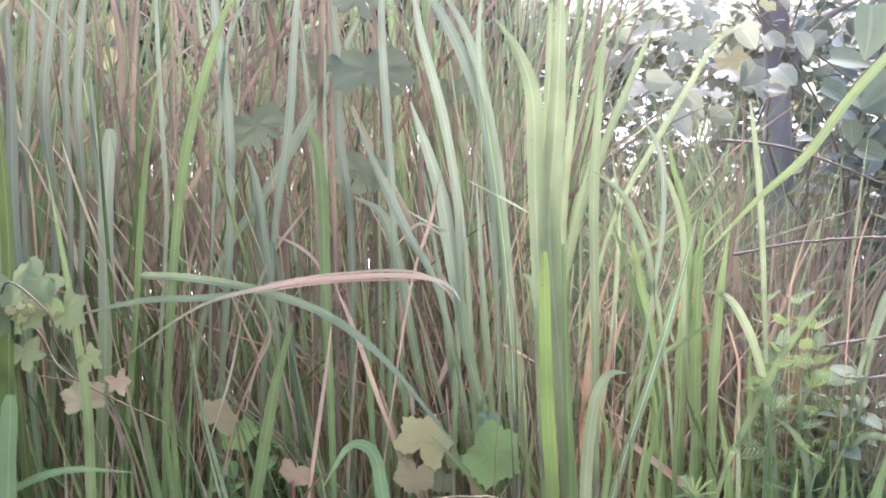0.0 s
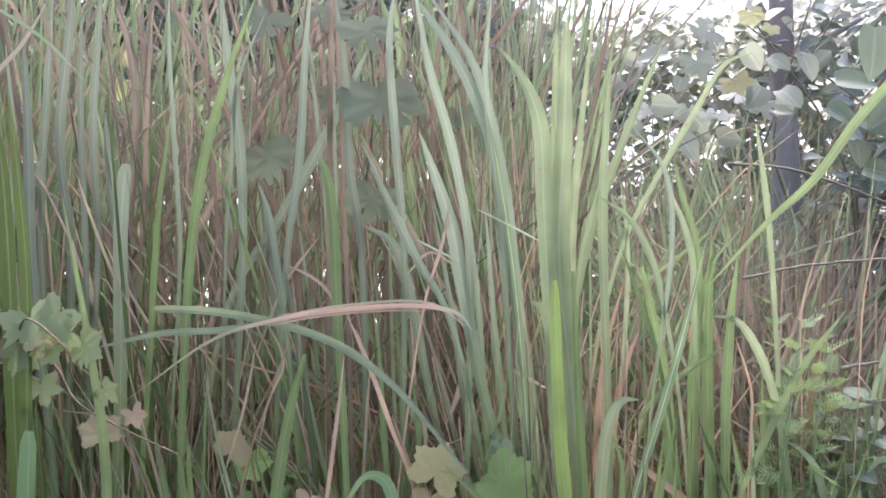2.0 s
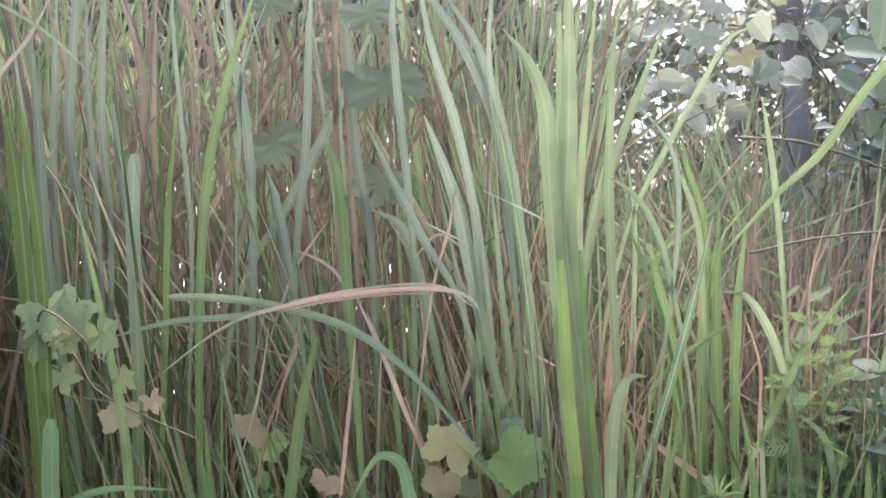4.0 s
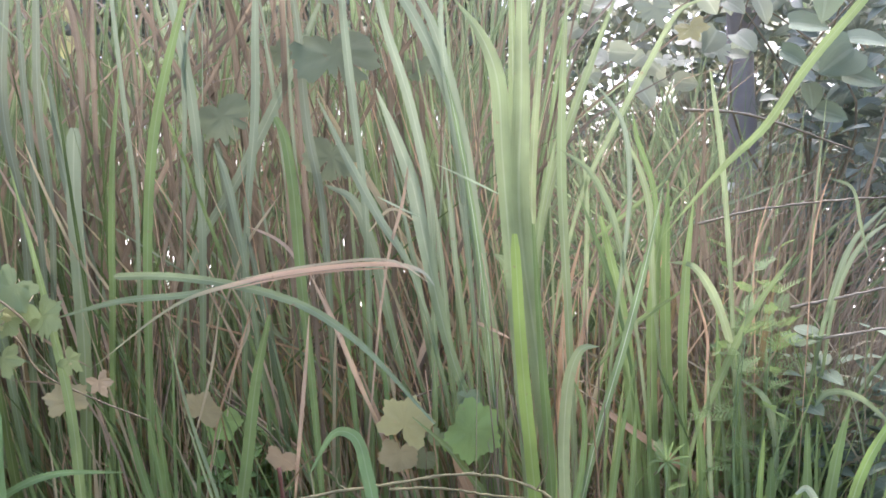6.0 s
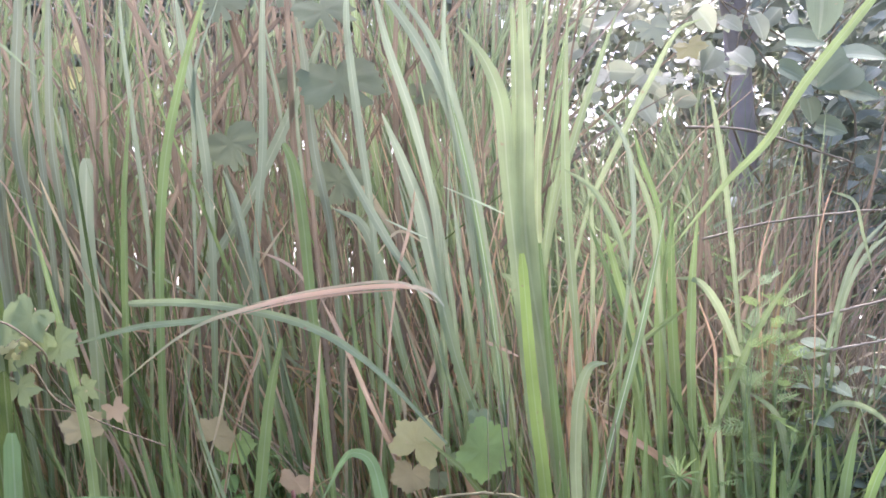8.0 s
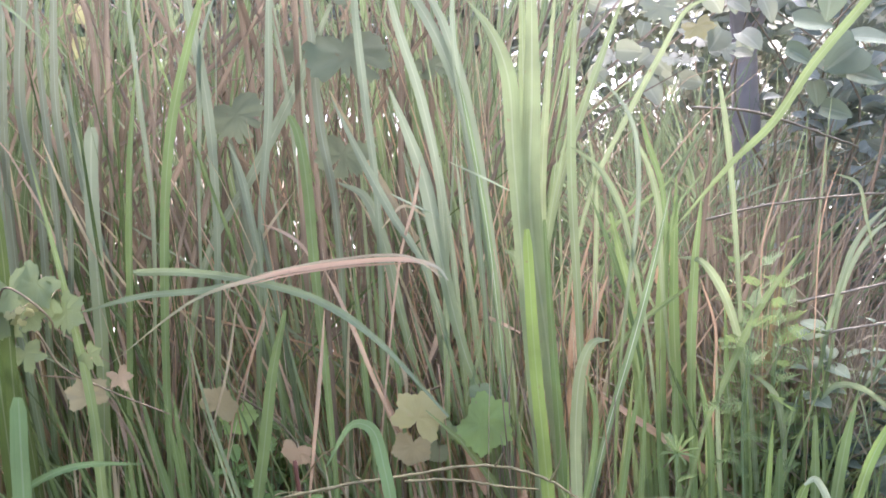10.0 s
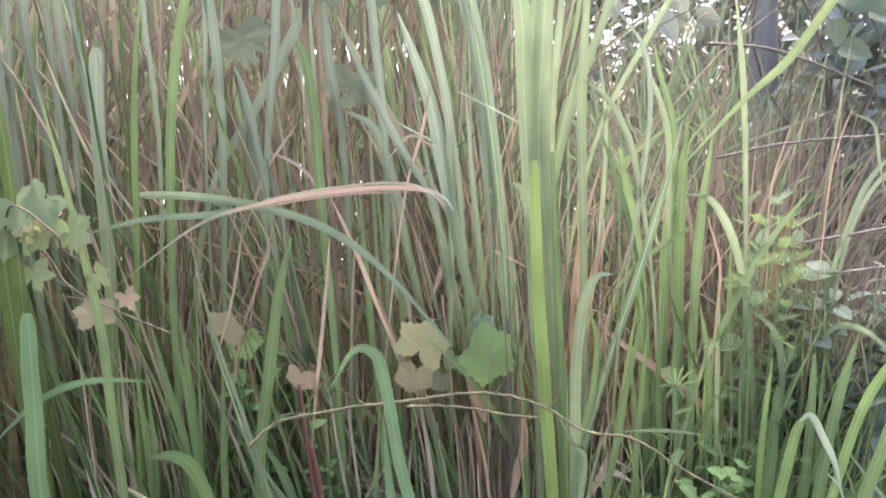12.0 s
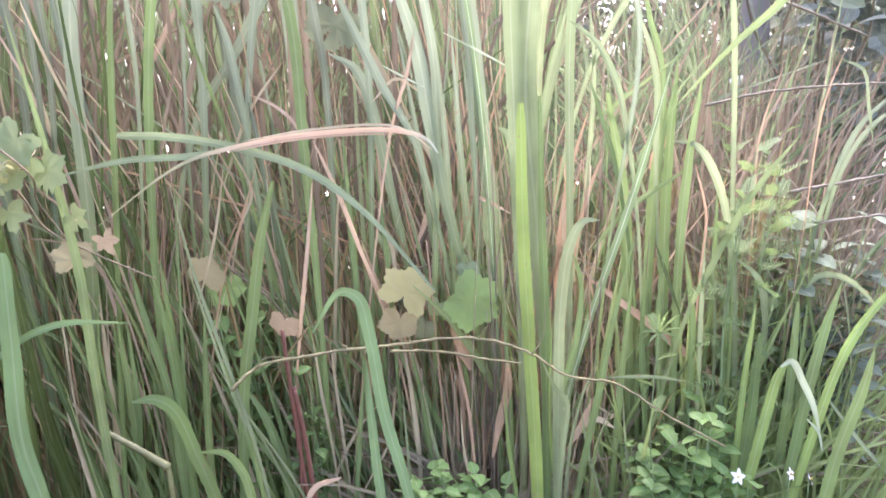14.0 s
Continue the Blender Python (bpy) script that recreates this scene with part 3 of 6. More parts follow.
blade(clump, leaf_straw, 0.0083, 0.1, (-0.648, 1.500, 1.017), (-0.724, 1.500, 1.170), (-0.776, 1.500, 1.306), (-0.801, 1.500, 1.383))
blade(clump, leaf_straw, 0.0134, 0.1, (-0.641, 1.480, 0.000), (-0.649, 1.420, 0.326), (-0.665, 1.420, 0.636), (-0.667, 1.420, 0.781))
blade(clump, leaf_straw, 0.0103, 0.1, (-0.632, 1.360, 0.000), (-0.664, 1.300, 0.394), (-0.682, 1.300, 0.493), (-0.698, 1.300, 0.576))
blade(clump, leaf_dusk, 0.0069, 0.2, (-0.628, 1.510, 0.000), (-0.541, 1.450, 0.770), (-0.505, 1.450, 0.913), (-0.478, 1.450, 1.029))
blade(clump, leaf_dusk, 0.0054, 0.2, (-0.626, 1.360, 0.874), (-0.699, 1.360, 0.898), (-0.784, 1.360, 0.911))
blade(clump, leaf_jade, 0.0446, 0.85, (-0.624, 1.190, 0.000), (-0.669, 1.130, 0.490), (-0.689, 1.130, 0.587), (-0.686, 1.130, 0.776), (-0.682, 1.130, 0.920))
blade(clump, leaf_dusk, 0.0063, 0.2, (-0.623, 1.340, 0.930), (-0.691, 1.340, 0.977), (-0.748, 1.340, 1.026))
blade(clump, leaf_deep, 0.0150, 0.1, (-0.621, 1.420, 0.000), (-0.668, 1.360, 0.361), (-0.734, 1.360, 0.588), (-0.781, 1.360, 0.754))
blade(clump, leaf_straw, 0.0073, 0.2, (-0.619, 1.540, 0.989), (-0.711, 1.540, 1.136), (-0.764, 1.540, 1.242))
blade(clump, leaf_green, 0.0152, 0.1, (-0.614, 1.440, 0.000), (-0.605, 1.380, 0.347), (-0.594, 1.380, 0.550), (-0.601, 1.380, 0.748))
blade(clump, leaf_olive, 0.0222, 0.1, (-0.599, 1.340, 0.000), (-0.611, 1.280, 0.403), (-0.628, 1.280, 0.683), (-0.635, 1.280, 0.857), (-0.659, 1.280, 1.024), (-0.711, 1.280, 1.308))
blade(clump, leaf_green, 0.0240, 0.1, (-0.588, 1.440, 0.000), (-0.596, 1.380, 0.346), (-0.605, 1.380, 0.551), (-0.620, 1.380, 0.743))
blade(clump, leaf_green, 0.0257, 0.1, (-0.572, 1.540, 0.000), (-0.571, 1.480, 0.401), (-0.568, 1.480, 0.910), (-0.532, 1.480, 1.349), (-0.473, 1.480, 1.575), (-0.412, 1.480, 1.742))
clump = tussock(-0.495, 1.518, "tall grass clump with mid-green and straw-coloured blades, some bent over")
blade(clump, leaf_straw, 0.0062, 0.1, (-0.568, 1.360, 0.000), (-0.622, 1.300, 0.407), (-0.650, 1.300, 0.504), (-0.676, 1.300, 0.566))
blade(clump, leaf_straw, 0.0098, 0.2, (-0.560, 1.610, 0.000), (-0.411, 1.550, 0.871), (-0.373, 1.550, 0.970), (-0.415, 1.550, 1.069))
blade(clump, leaf_tan, 0.0069, 0.2, (-0.556, 1.520, 0.000), (-0.432, 1.460, 0.765), (-0.381, 1.460, 0.908), (-0.341, 1.460, 1.025))
blade(clump, leaf_grey, 0.0177, 0.1, (-0.551, 1.660, 0.000), (-0.514, 1.600, 1.220), (-0.499, 1.600, 1.426), (-0.485, 1.600, 1.594), (-0.419, 1.600, 1.761))
blade(clump, leaf_grey, 0.0303, 0.2, (-0.518, 1.660, 0.000), (-0.502, 1.600, 0.678), (-0.475, 1.600, 1.219), (-0.480, 1.600, 1.452), (-0.510, 1.600, 1.685), (-0.523, 1.600, 1.815))
blade(clump, leaf_green, 0.0095, 0.1, (-0.516, 1.400, 0.000), (-0.568, 1.340, 0.368), (-0.615, 1.340, 0.520), (-0.640, 1.340, 0.663), (-0.632, 1.340, 0.822))
blade(clump, leaf_dusk, 0.0065, 0.1, (-0.511, 1.440, 0.000), (-0.579, 1.380, 0.647), (-0.607, 1.380, 0.766), (-0.667, 1.380, 0.883), (-0.684, 1.380, 0.928))
blade(clump, leaf_green, 0.0199, 0.1, (-0.511, 1.460, 0.000), (-0.521, 1.400, 0.332), (-0.536, 1.400, 0.565), (-0.573, 1.400, 0.736), (-0.591, 1.400, 0.842))
blade(clump, leaf_green, 0.0236, 0.1, (-0.477, 1.420, 0.000), (-0.486, 1.360, 0.353), (-0.502, 1.360, 0.651), (-0.515, 1.360, 0.859))
blade(clump, leaf_green, 0.0159, 0.1, (-0.475, 1.400, 0.000), (-0.490, 1.340, 0.478), (-0.505, 1.340, 0.693), (-0.526, 1.340, 0.853))
blade(clump, leaf_green, 0.0204, 0.3, (-0.449, 1.420, 0.000), (-0.449, 1.360, 0.352), (-0.448, 1.360, 0.553), (-0.439, 1.360, 0.743))
blade(clump, leaf_straw, 0.0088, 0.2, (-0.447, 1.600, 0.980), (-0.379, 1.600, 1.141), (-0.298, 1.600, 1.250))
blade(clump, leaf_grey, 0.0253, 0.2, (-0.433, 1.660, 0.000), (-0.411, 1.600, 0.675), (-0.373, 1.600, 1.218), (-0.345, 1.600, 1.424), (-0.330, 1.600, 1.656), (-0.316, 1.600, 1.811))
blade(clump, leaf_green, 0.0298, 0.3, (-0.424, 1.460, 0.000), (-0.383, 1.400, 0.559), (-0.355, 1.400, 0.729), (-0.329, 1.400, 0.881), (-0.296, 1.400, 1.005))
blade(clump, leaf_straw, 0.0066, 0.1, (-0.391, 1.400, 1.030), (-0.418, 1.400, 0.895), (-0.470, 1.400, 0.733))
blade(clump, leaf_blue, 0.0367, 0.3, (-0.376, 1.780, 0.000), (-0.392, 1.720, 0.523), (-0.441, 1.720, 1.222), (-0.465, 1.720, 1.389))
clump = tussock(-0.291, 1.522, "tall grass clump with mid-green and pale green blades, some bent over")
blade(clump, leaf_green, 0.0364, 0.1, (-0.359, 1.340, 0.000), (-0.414, 1.280, 0.373), (-0.449, 1.280, 0.482), (-0.486, 1.280, 0.580), (-0.519, 1.280, 0.603), (-0.565, 1.280, 0.600))
blade(clump, leaf_pink, 0.0110, 0.2, (-0.330, 1.62, 0.000), (-0.300, 1.54, 0.500), (-0.268, 1.44, 0.665), (-0.243, 1.38, 0.789), (-0.226, 1.38, 0.912), (-0.215, 1.38, 1.002))
blade(clump, leaf_arch, 0.0159, 0.1, (-0.324, 1.340, 1.077), (-0.441, 1.340, 1.059), (-0.557, 1.340, 1.054), (-0.688, 1.340, 1.026))
blade(clump, leaf_blue, 0.0285, 0.2, (-0.307, 1.700, 0.000), (-0.351, 1.640, 0.718), (-0.408, 1.640, 1.142), (-0.442, 1.640, 1.365))
blade(clump, leaf_green, 0.0113, 0.1, (-0.302, 1.360, 0.000), (-0.336, 1.300, 0.407), (-0.362, 1.300, 0.546), (-0.392, 1.300, 0.668))
blade(clump, leaf_grey, 0.0196, 0.1, (-0.302, 1.610, 0.000), (-0.371, 1.550, 1.073), (-0.402, 1.550, 1.288), (-0.426, 1.550, 1.364))
blade(clump, leaf_pale, 0.0095, 0.1, (-0.298, 1.400, 0.000), (-0.349, 1.340, 0.461), (-0.398, 1.340, 0.655), (-0.445, 1.340, 0.828), (-0.478, 1.340, 1.004))
blade(clump, leaf_dark, 0.0085, 0.3, (-0.279, 1.460, 0.000), (-0.274, 1.390, 0.308), (-0.271, 1.390, 0.463), (-0.291, 1.390, 0.638))
blade(clump, leaf_pale, 0.0082, 0.1, (-0.288, 1.360, 0.000), (-0.354, 1.300, 0.516), (-0.390, 1.300, 0.645), (-0.443, 1.300, 0.850))
blade(clump, leaf_green, 0.0250, 0.1, (-0.286, 1.500, 0.000), (-0.312, 1.440, 0.331), (-0.325, 1.440, 0.411), (-0.351, 1.440, 0.491), (-0.394, 1.440, 0.569))
blade(clump, leaf_green, 0.0231, 0.1, (-0.281, 1.280, 0.000), (-0.332, 1.220, 0.416), (-0.348, 1.220, 0.479), (-0.377, 1.220, 0.517), (-0.426, 1.220, 0.522))
blade(clump, leaf_blue, 0.0253, 0.2, (-0.276, 1.660, 0.000), (-0.325, 1.600, 0.807), (-0.351, 1.600, 1.003), (-0.378, 1.600, 1.166))
blade(clump, leaf_dark, 0.0125, 0.3, (-0.256, 1.480, 0.000), (-0.248, 1.390, 0.229), (-0.261, 1.390, 0.335), (-0.283, 1.390, 0.566), (-0.293, 1.390, 0.700))
blade(clump, leaf_pink, 0.0101, 0.1, (-0.264, 1.600, 1.083), (-0.287, 1.600, 1.125), (-0.322, 1.600, 1.155), (-0.383, 1.600, 1.184))
blade(clump, leaf_grey, 0.0149, 0.1, (-0.259, 1.780, 0.000), (-0.310, 1.720, 1.331), (-0.328, 1.720, 1.552), (-0.347, 1.720, 1.719), (-0.387, 1.720, 1.859))
blade(clump, leaf_grey, 0.0148, 0.1, (-0.256, 1.760, 0.000), (-0.273, 1.700, 1.219), (-0.281, 1.700, 1.479), (-0.284, 1.700, 1.739), (-0.287, 1.700, 1.850))
blade(clump, leaf_pink, 0.0154, 0.2, (-0.251, 1.300, 0.365), (-0.227, 1.300, 0.401), (-0.176, 1.300, 0.419))
blade(clump, leaf_dark, 0.0150, 0.3, (-0.236, 1.460, 0.000), (-0.232, 1.390, 0.187), (-0.244, 1.390, 0.307), (-0.260, 1.390, 0.463), (-0.277, 1.390, 0.576))
blade(clump, leaf_pale, 0.0077, 0.1, (-0.227, 1.460, 0.000), (-0.293, 1.400, 0.325), (-0.387, 1.400, 0.534), (-0.490, 1.400, 0.728))
clump = tussock(-0.189, 1.567, "tall grass clump with mid-green and straw-coloured blades standing upright")
blade(clump, leaf_green, 0.0243, 0.1, (-0.223, 1.600, 0.000), (-0.228, 1.540, 0.241), (-0.238, 1.540, 0.443), (-0.248, 1.540, 0.634))
blade(clump, leaf_green, 0.0296, 0.5, (-0.218, 1.560, 0.000), (-0.228, 1.500, 0.620), (-0.236, 1.500, 0.849), (-0.247, 1.500, 1.079), (-0.253, 1.500, 1.263), (-0.266, 1.500, 1.371), (-0.281, 1.500, 1.407))
blade(clump, leaf_straw, 0.0070, 0.1, (-0.217, 1.540, 0.000), (-0.156, 1.480, 0.272), (-0.087, 1.480, 0.410), (-0.070, 1.480, 0.530))
blade(clump, leaf_pink, 0.0095, 0.2, (-0.217, 1.560, 0.000), (-0.064, 1.500, 1.087), (-0.025, 1.500, 1.214), (-0.004, 1.500, 1.315))
blade(clump, leaf_green, 0.0101, 0.1, (-0.201, 1.480, 0.000), (-0.279, 1.420, 0.300), (-0.373, 1.420, 0.462), (-0.455, 1.420, 0.629))
blade(clump, leaf_grey, 0.0125, 0.1, (-0.201, 1.640, 0.000), (-0.257, 1.580, 0.567), (-0.298, 1.580, 0.758), (-0.337, 1.580, 0.954))
blade(clump, leaf_blue, 0.0281, 0.2, (-0.201, 1.680, 0.000), (-0.204, 1.620, 0.663), (-0.209, 1.620, 1.216), (-0.233, 1.620, 1.399), (-0.243, 1.620, 1.634), (-0.267, 1.620, 1.818))
blade(clump, leaf_tan, 0.0074, 0.2, (-0.198, 1.630, 0.000), (-0.204, 1.570, 0.256), (-0.211, 1.570, 0.401), (-0.255, 1.570, 0.570))
blade(clump, leaf_straw, 0.0093, 0.1, (-0.189, 1.530, 0.000), (-0.213, 1.470, 0.392), (-0.231, 1.470, 0.526), (-0.246, 1.470, 0.669))
blade(clump, leaf_pale, 0.0087, 0.1, (-0.183, 1.440, 0.000), (-0.260, 1.380, 0.322), (-0.329, 1.380, 0.453), (-0.405, 1.380, 0.568))
blade(clump, leaf_green, 0.0161, 0.1, (-0.174, 1.520, 0.000), (-0.164, 1.460, 0.273), (-0.153, 1.460, 0.422), (-0.139, 1.460, 0.553))
blade(clump, leaf_straw, 0.0095, 0.1, (-0.171, 1.560, 0.000), (-0.181, 1.500, 0.262), (-0.199, 1.500, 0.486), (-0.213, 1.500, 0.645))
blade(clump, leaf_green, 0.0166, 0.1, (-0.128, 1.560, 0.000), (-0.142, 1.500, 0.643), (-0.152, 1.500, 0.847), (-0.163, 1.500, 1.089))
blade(clump, leaf_grey, 0.0249, 0.2, (-0.127, 1.640, 0.000), (-0.121, 1.580, 0.672), (-0.109, 1.580, 1.214), (-0.125, 1.580, 1.455), (-0.135, 1.580, 1.697), (-0.121, 1.580, 1.800))
clump = tussock(-0.021, 1.569, "tall grass clump with straw-coloured and mid-green blades, some bent over")
blade(clump, leaf_tan, 0.0074, 0.2, (-0.109, 1.620, 0.000), (-0.093, 1.560, 0.315), (-0.074, 1.560, 0.485), (-0.041, 1.560, 0.621))
blade(clump, leaf_straw, 0.0084, 0.2, (-0.099, 1.520, 1.158), (-0.049, 1.520, 1.204), (0.004, 1.520, 1.174))
blade(clump, leaf_green, 0.0177, 0.1, (-0.080, 1.660, 0.000), (-0.099, 1.600, 0.583), (-0.116, 1.600, 0.828), (-0.133, 1.600, 1.105))
blade(clump, leaf_jade, 0.0243, 0.1, (-0.078, 1.290, 0.000), (-0.093, 1.230, 0.401), (-0.103, 1.230, 0.528), (-0.112, 1.230, 0.683))
blade(clump, leaf_pale, 0.0278, 0.2, (-0.078, 1.600, 0.787), (-0.083, 1.600, 0.827), (-0.108, 1.600, 0.868))
blade(clump, leaf_white, 0.0059, 0.3, (-0.076, 1.500, 1.231), (-0.035, 1.500, 1.208), (0.014, 1.500, 1.183))
blade(clump, leaf_straw, 0.0125, 0.3, (-0.066, 1.580, 0.751), (-0.070, 1.580, 0.831), (-0.082, 1.580, 0.857))
blade(clump, leaf_dusk, 0.0174, 0.2, (-0.053, 1.760, 0.000), (-0.018, 1.700, 0.577), (0.017, 1.700, 0.835), (0.062, 1.700, 0.999), (0.078, 1.700, 1.133))
blade(clump, leaf_green, 0.0156, 0.1, (-0.051, 1.580, 0.000), (-0.069, 1.520, 0.608), (-0.083, 1.520, 0.842), (-0.102, 1.520, 1.075))
blade(clump, leaf_tan, 0.0062, 0.2, (-0.047, 1.305, 1.093), (-0.150, 1.305, 1.093), (-0.254, 1.305, 1.084), (-0.348, 1.305, 1.068))
blade(clump, leaf_dusk, 0.0136, 0.2, (-0.032, 1.780, 0.000), (-0.045, 1.720, 0.631), (-0.062, 1.720, 1.001), (-0.038, 1.720, 1.241))
blade(clump, leaf_pale, 0.0077, 0.1, (-0.030, 1.460, 0.000), (-0.038, 1.400, 0.312), (-0.045, 1.400, 0.420), (-0.053, 1.400, 0.560))
blade(clump, leaf_pink, 0.0177, 0.2, (-0.018, 1.600, 0.826), (0.024, 1.600, 0.930), (0.051, 1.600, 1.006))
blade(clump, leaf_straw, 0.0152, 0.1, (-0.010, 1.540, 0.000), (-0.017, 1.480, 0.266), (-0.028, 1.480, 0.461), (-0.053, 1.480, 0.659))
blade(clump, leaf_jade, 0.0279, 0.1, (0.005, 1.280, 0.000), (-0.040, 1.220, 0.413), (-0.082, 1.220, 0.587), (-0.102, 1.220, 0.729), (-0.122, 1.220, 0.807), (-0.154, 1.220, 0.817), (-0.206, 1.220, 0.743))
blade(clump, leaf_grey, 0.0288, 0.2, (0.016, 1.580, 0.000), (0.022, 1.520, 0.684), (0.034, 1.520, 1.210), (0.001, 1.520, 1.430), (-0.045, 1.520, 1.602), (-0.074, 1.520, 1.763))
blade(clump, leaf_pink, 0.0109, 0.3, (0.018, 1.590, 0.000), (-0.069, 1.530, 0.618), (-0.114, 1.530, 0.764), (-0.175, 1.530, 0.943), (-0.211, 1.530, 1.041))
blade(clump, leaf_arch, 0.0195, 0.9, (0.020, 1.340, 0.786), (-0.117, 1.340, 0.950), (-0.221, 1.340, 1.028), (-0.346, 1.340, 1.073), (-0.470, 1.340, 1.096), (-0.568, 1.340, 1.101))
blade(clump, leaf_straw, 0.0062, 0.2, (0.020, 1.310, 1.063), (-0.041, 1.310, 1.105), (-0.192, 1.310, 1.105), (-0.327, 1.310, 1.086))
blade(clump, leaf_half, 0.0115, 0.1, (0.032, 1.320, 1.055), (0.012, 1.320, 1.081), (-0.039, 1.320, 1.098), (-0.194, 1.320, 1.097), (-0.341, 1.320, 1.076), (-0.447, 1.320, 1.045), (-0.616, 1.320, 0.930))
blade(clump, leaf_green, 0.0141, 0.1, (0.033, 1.550, 0.000), (0.018, 1.490, 0.259), (-0.011, 1.490, 0.497), (-0.039, 1.490, 0.643))
blade(clump, leaf_grey, 0.0328, 0.1, (0.034, 1.660, 0.000), (-0.022, 1.600, 0.691), (-0.072, 1.600, 0.971), (-0.104, 1.600, 1.136), (-0.140, 1.600, 1.232), (-0.198, 1.600, 1.266))
blade(clump, leaf_straw, 0.0197, 0.1, (0.039, 1.620, 0.000), (0.026, 1.560, 0.219), (-0.008, 1.560, 0.482), (-0.048, 1.560, 0.675))
clump = tussock(0.100, 1.571, "tall grass clump with tan and pale green blades, some bent over")
blade(clump, leaf_straw, 0.0070, 0.1, (0.041, 1.540, 0.000), (0.038, 1.480, 0.264), (0.034, 1.480, 0.391), (0.034, 1.480, 0.513))
blade(clump, leaf_white, 0.0058, 0.3, (0.051, 1.480, 1.292), (0.123, 1.480, 1.255), (0.190, 1.480, 1.218))
blade(clump, leaf_pale, 0.0095, 0.2, (0.061, 1.500, 0.766), (0.094, 1.500, 0.865), (0.111, 1.500, 0.957))
blade(clump, leaf_pink, 0.0125, 0.1, (0.060, 1.66, 0.000), (-0.020, 1.62, 0.480), (-0.098, 1.52, 0.734), (-0.130, 1.43, 0.853), (-0.161, 1.40, 0.958), (-0.190, 1.40, 1.031), (-0.213, 1.40, 1.084))
blade(clump, leaf_tan, 0.0110, 0.3, (0.073, 1.610, 0.000), (-0.043, 1.550, 0.611), (-0.101, 1.550, 0.746), (-0.137, 1.550, 0.851))
blade(clump, leaf_tan, 0.0096, 0.2, (0.075, 1.580, 0.000), (0.070, 1.520, 0.357), (0.067, 1.520, 0.468), (0.052, 1.520, 0.577))
blade(clump, leaf_pale, 0.0088, 0.1, (0.086, 1.460, 0.000), (0.048, 1.400, 0.308), (0.014, 1.400, 0.430), (-0.005, 1.400, 0.546))
blade(clump, leaf_tan, 0.0168, 0.3, (0.087, 1.580, 0.000), (0.082, 1.520, 0.412), (0.077, 1.520, 0.549), (0.060, 1.520, 0.657))
blade(clump, leaf_tan, 0.0280, 0.2, (0.097, 1.480, 0.570), (0.077, 1.480, 0.627), (0.056, 1.480, 0.675))
blade(clump, leaf_grey, 0.0194, 0.1, (0.106, 1.600, 0.000), (0.085, 1.540, 0.569), (0.064, 1.540, 0.833), (0.054, 1.540, 1.071), (0.035, 1.540, 1.308))
blade(clump, leaf_pink, 0.0108, 0.3, (0.106, 1.520, 0.958), (0.152, 1.520, 0.935), (0.194, 1.520, 0.911))
blade(clump, leaf_tan, 0.0077, 0.1, (0.117, 1.460, 0.000), (0.093, 1.400, 0.453), (0.082, 1.400, 0.543), (0.060, 1.400, 0.643))
blade(clump, leaf_straw, 0.0088, 0.1, (0.123, 1.460, 0.000), (0.097, 1.400, 0.306), (0.076, 1.400, 0.415), (0.069, 1.400, 0.518))
blade(clump, leaf_grey, 0.0112, 0.1, (0.124, 1.630, 0.000), (0.048, 1.570, 0.615), (0.000, 1.570, 0.791), (-0.046, 1.570, 0.973))
blade(clump, leaf_grey, 0.0200, 0.1, (0.131, 1.640, 0.000), (0.081, 1.580, 0.556), (0.027, 1.580, 0.827), (-0.003, 1.580, 1.059), (-0.047, 1.580, 1.326))
blade(clump, leaf_pale, 0.0240, 0.1, (0.131, 1.660, 0.000), (0.198, 1.600, 0.712), (0.303, 1.600, 1.209), (0.363, 1.600, 1.387), (0.430, 1.600, 1.552), (0.484, 1.600, 1.680))
blade(clump, leaf_tan, 0.0085, 0.2, (0.134, 1.600, 0.000), (0.121, 1.540, 0.288), (0.107, 1.540, 0.430), (0.101, 1.540, 0.569))
clump = tussock(0.162, 1.576, "tall grass clump with grey-green and tan blades standing upright")
blade(clump, leaf_grey, 0.0192, 0.2, (0.134, 1.580, 0.000), (0.124, 1.520, 0.681), (0.107, 1.520, 1.209), (0.086, 1.520, 1.429), (0.076, 1.520, 1.600), (0.091, 1.520, 1.760))
blade(clump, leaf_tan, 0.0083, 0.1, (0.134, 1.560, 0.000), (0.130, 1.500, 0.266), (0.126, 1.500, 0.420), (0.133, 1.500, 0.555))
blade(clump, leaf_tan, 0.0288, 0.3, (0.136, 1.580, 0.000), (0.160, 1.520, 0.367), (0.174, 1.520, 0.464), (0.181, 1.520, 0.573), (0.162, 1.520, 0.680))
blade(clump, leaf_tan, 0.0122, 0.2, (0.139, 1.600, 0.000), (0.108, 1.540, 0.346), (0.084, 1.540, 0.473), (0.057, 1.540, 0.570))
blade(clump, leaf_tan, 0.0224, 0.2, (0.139, 1.420, 0.390), (0.157, 1.420, 0.481), (0.174, 1.420, 0.557), (0.171, 1.420, 0.608))
blade(clump, leaf_grey, 0.0209, 0.1, (0.144, 1.620, 0.000), (0.126, 1.560, 0.533), (0.104, 1.560, 0.828), (0.086, 1.560, 1.070), (0.072, 1.560, 1.310))
blade(clump, leaf_tan, 0.0122, 0.2, (0.149, 1.600, 0.000), (0.154, 1.540, 0.257), (0.159, 1.540, 0.372), (0.166, 1.540, 0.484), (0.177, 1.540, 0.593))
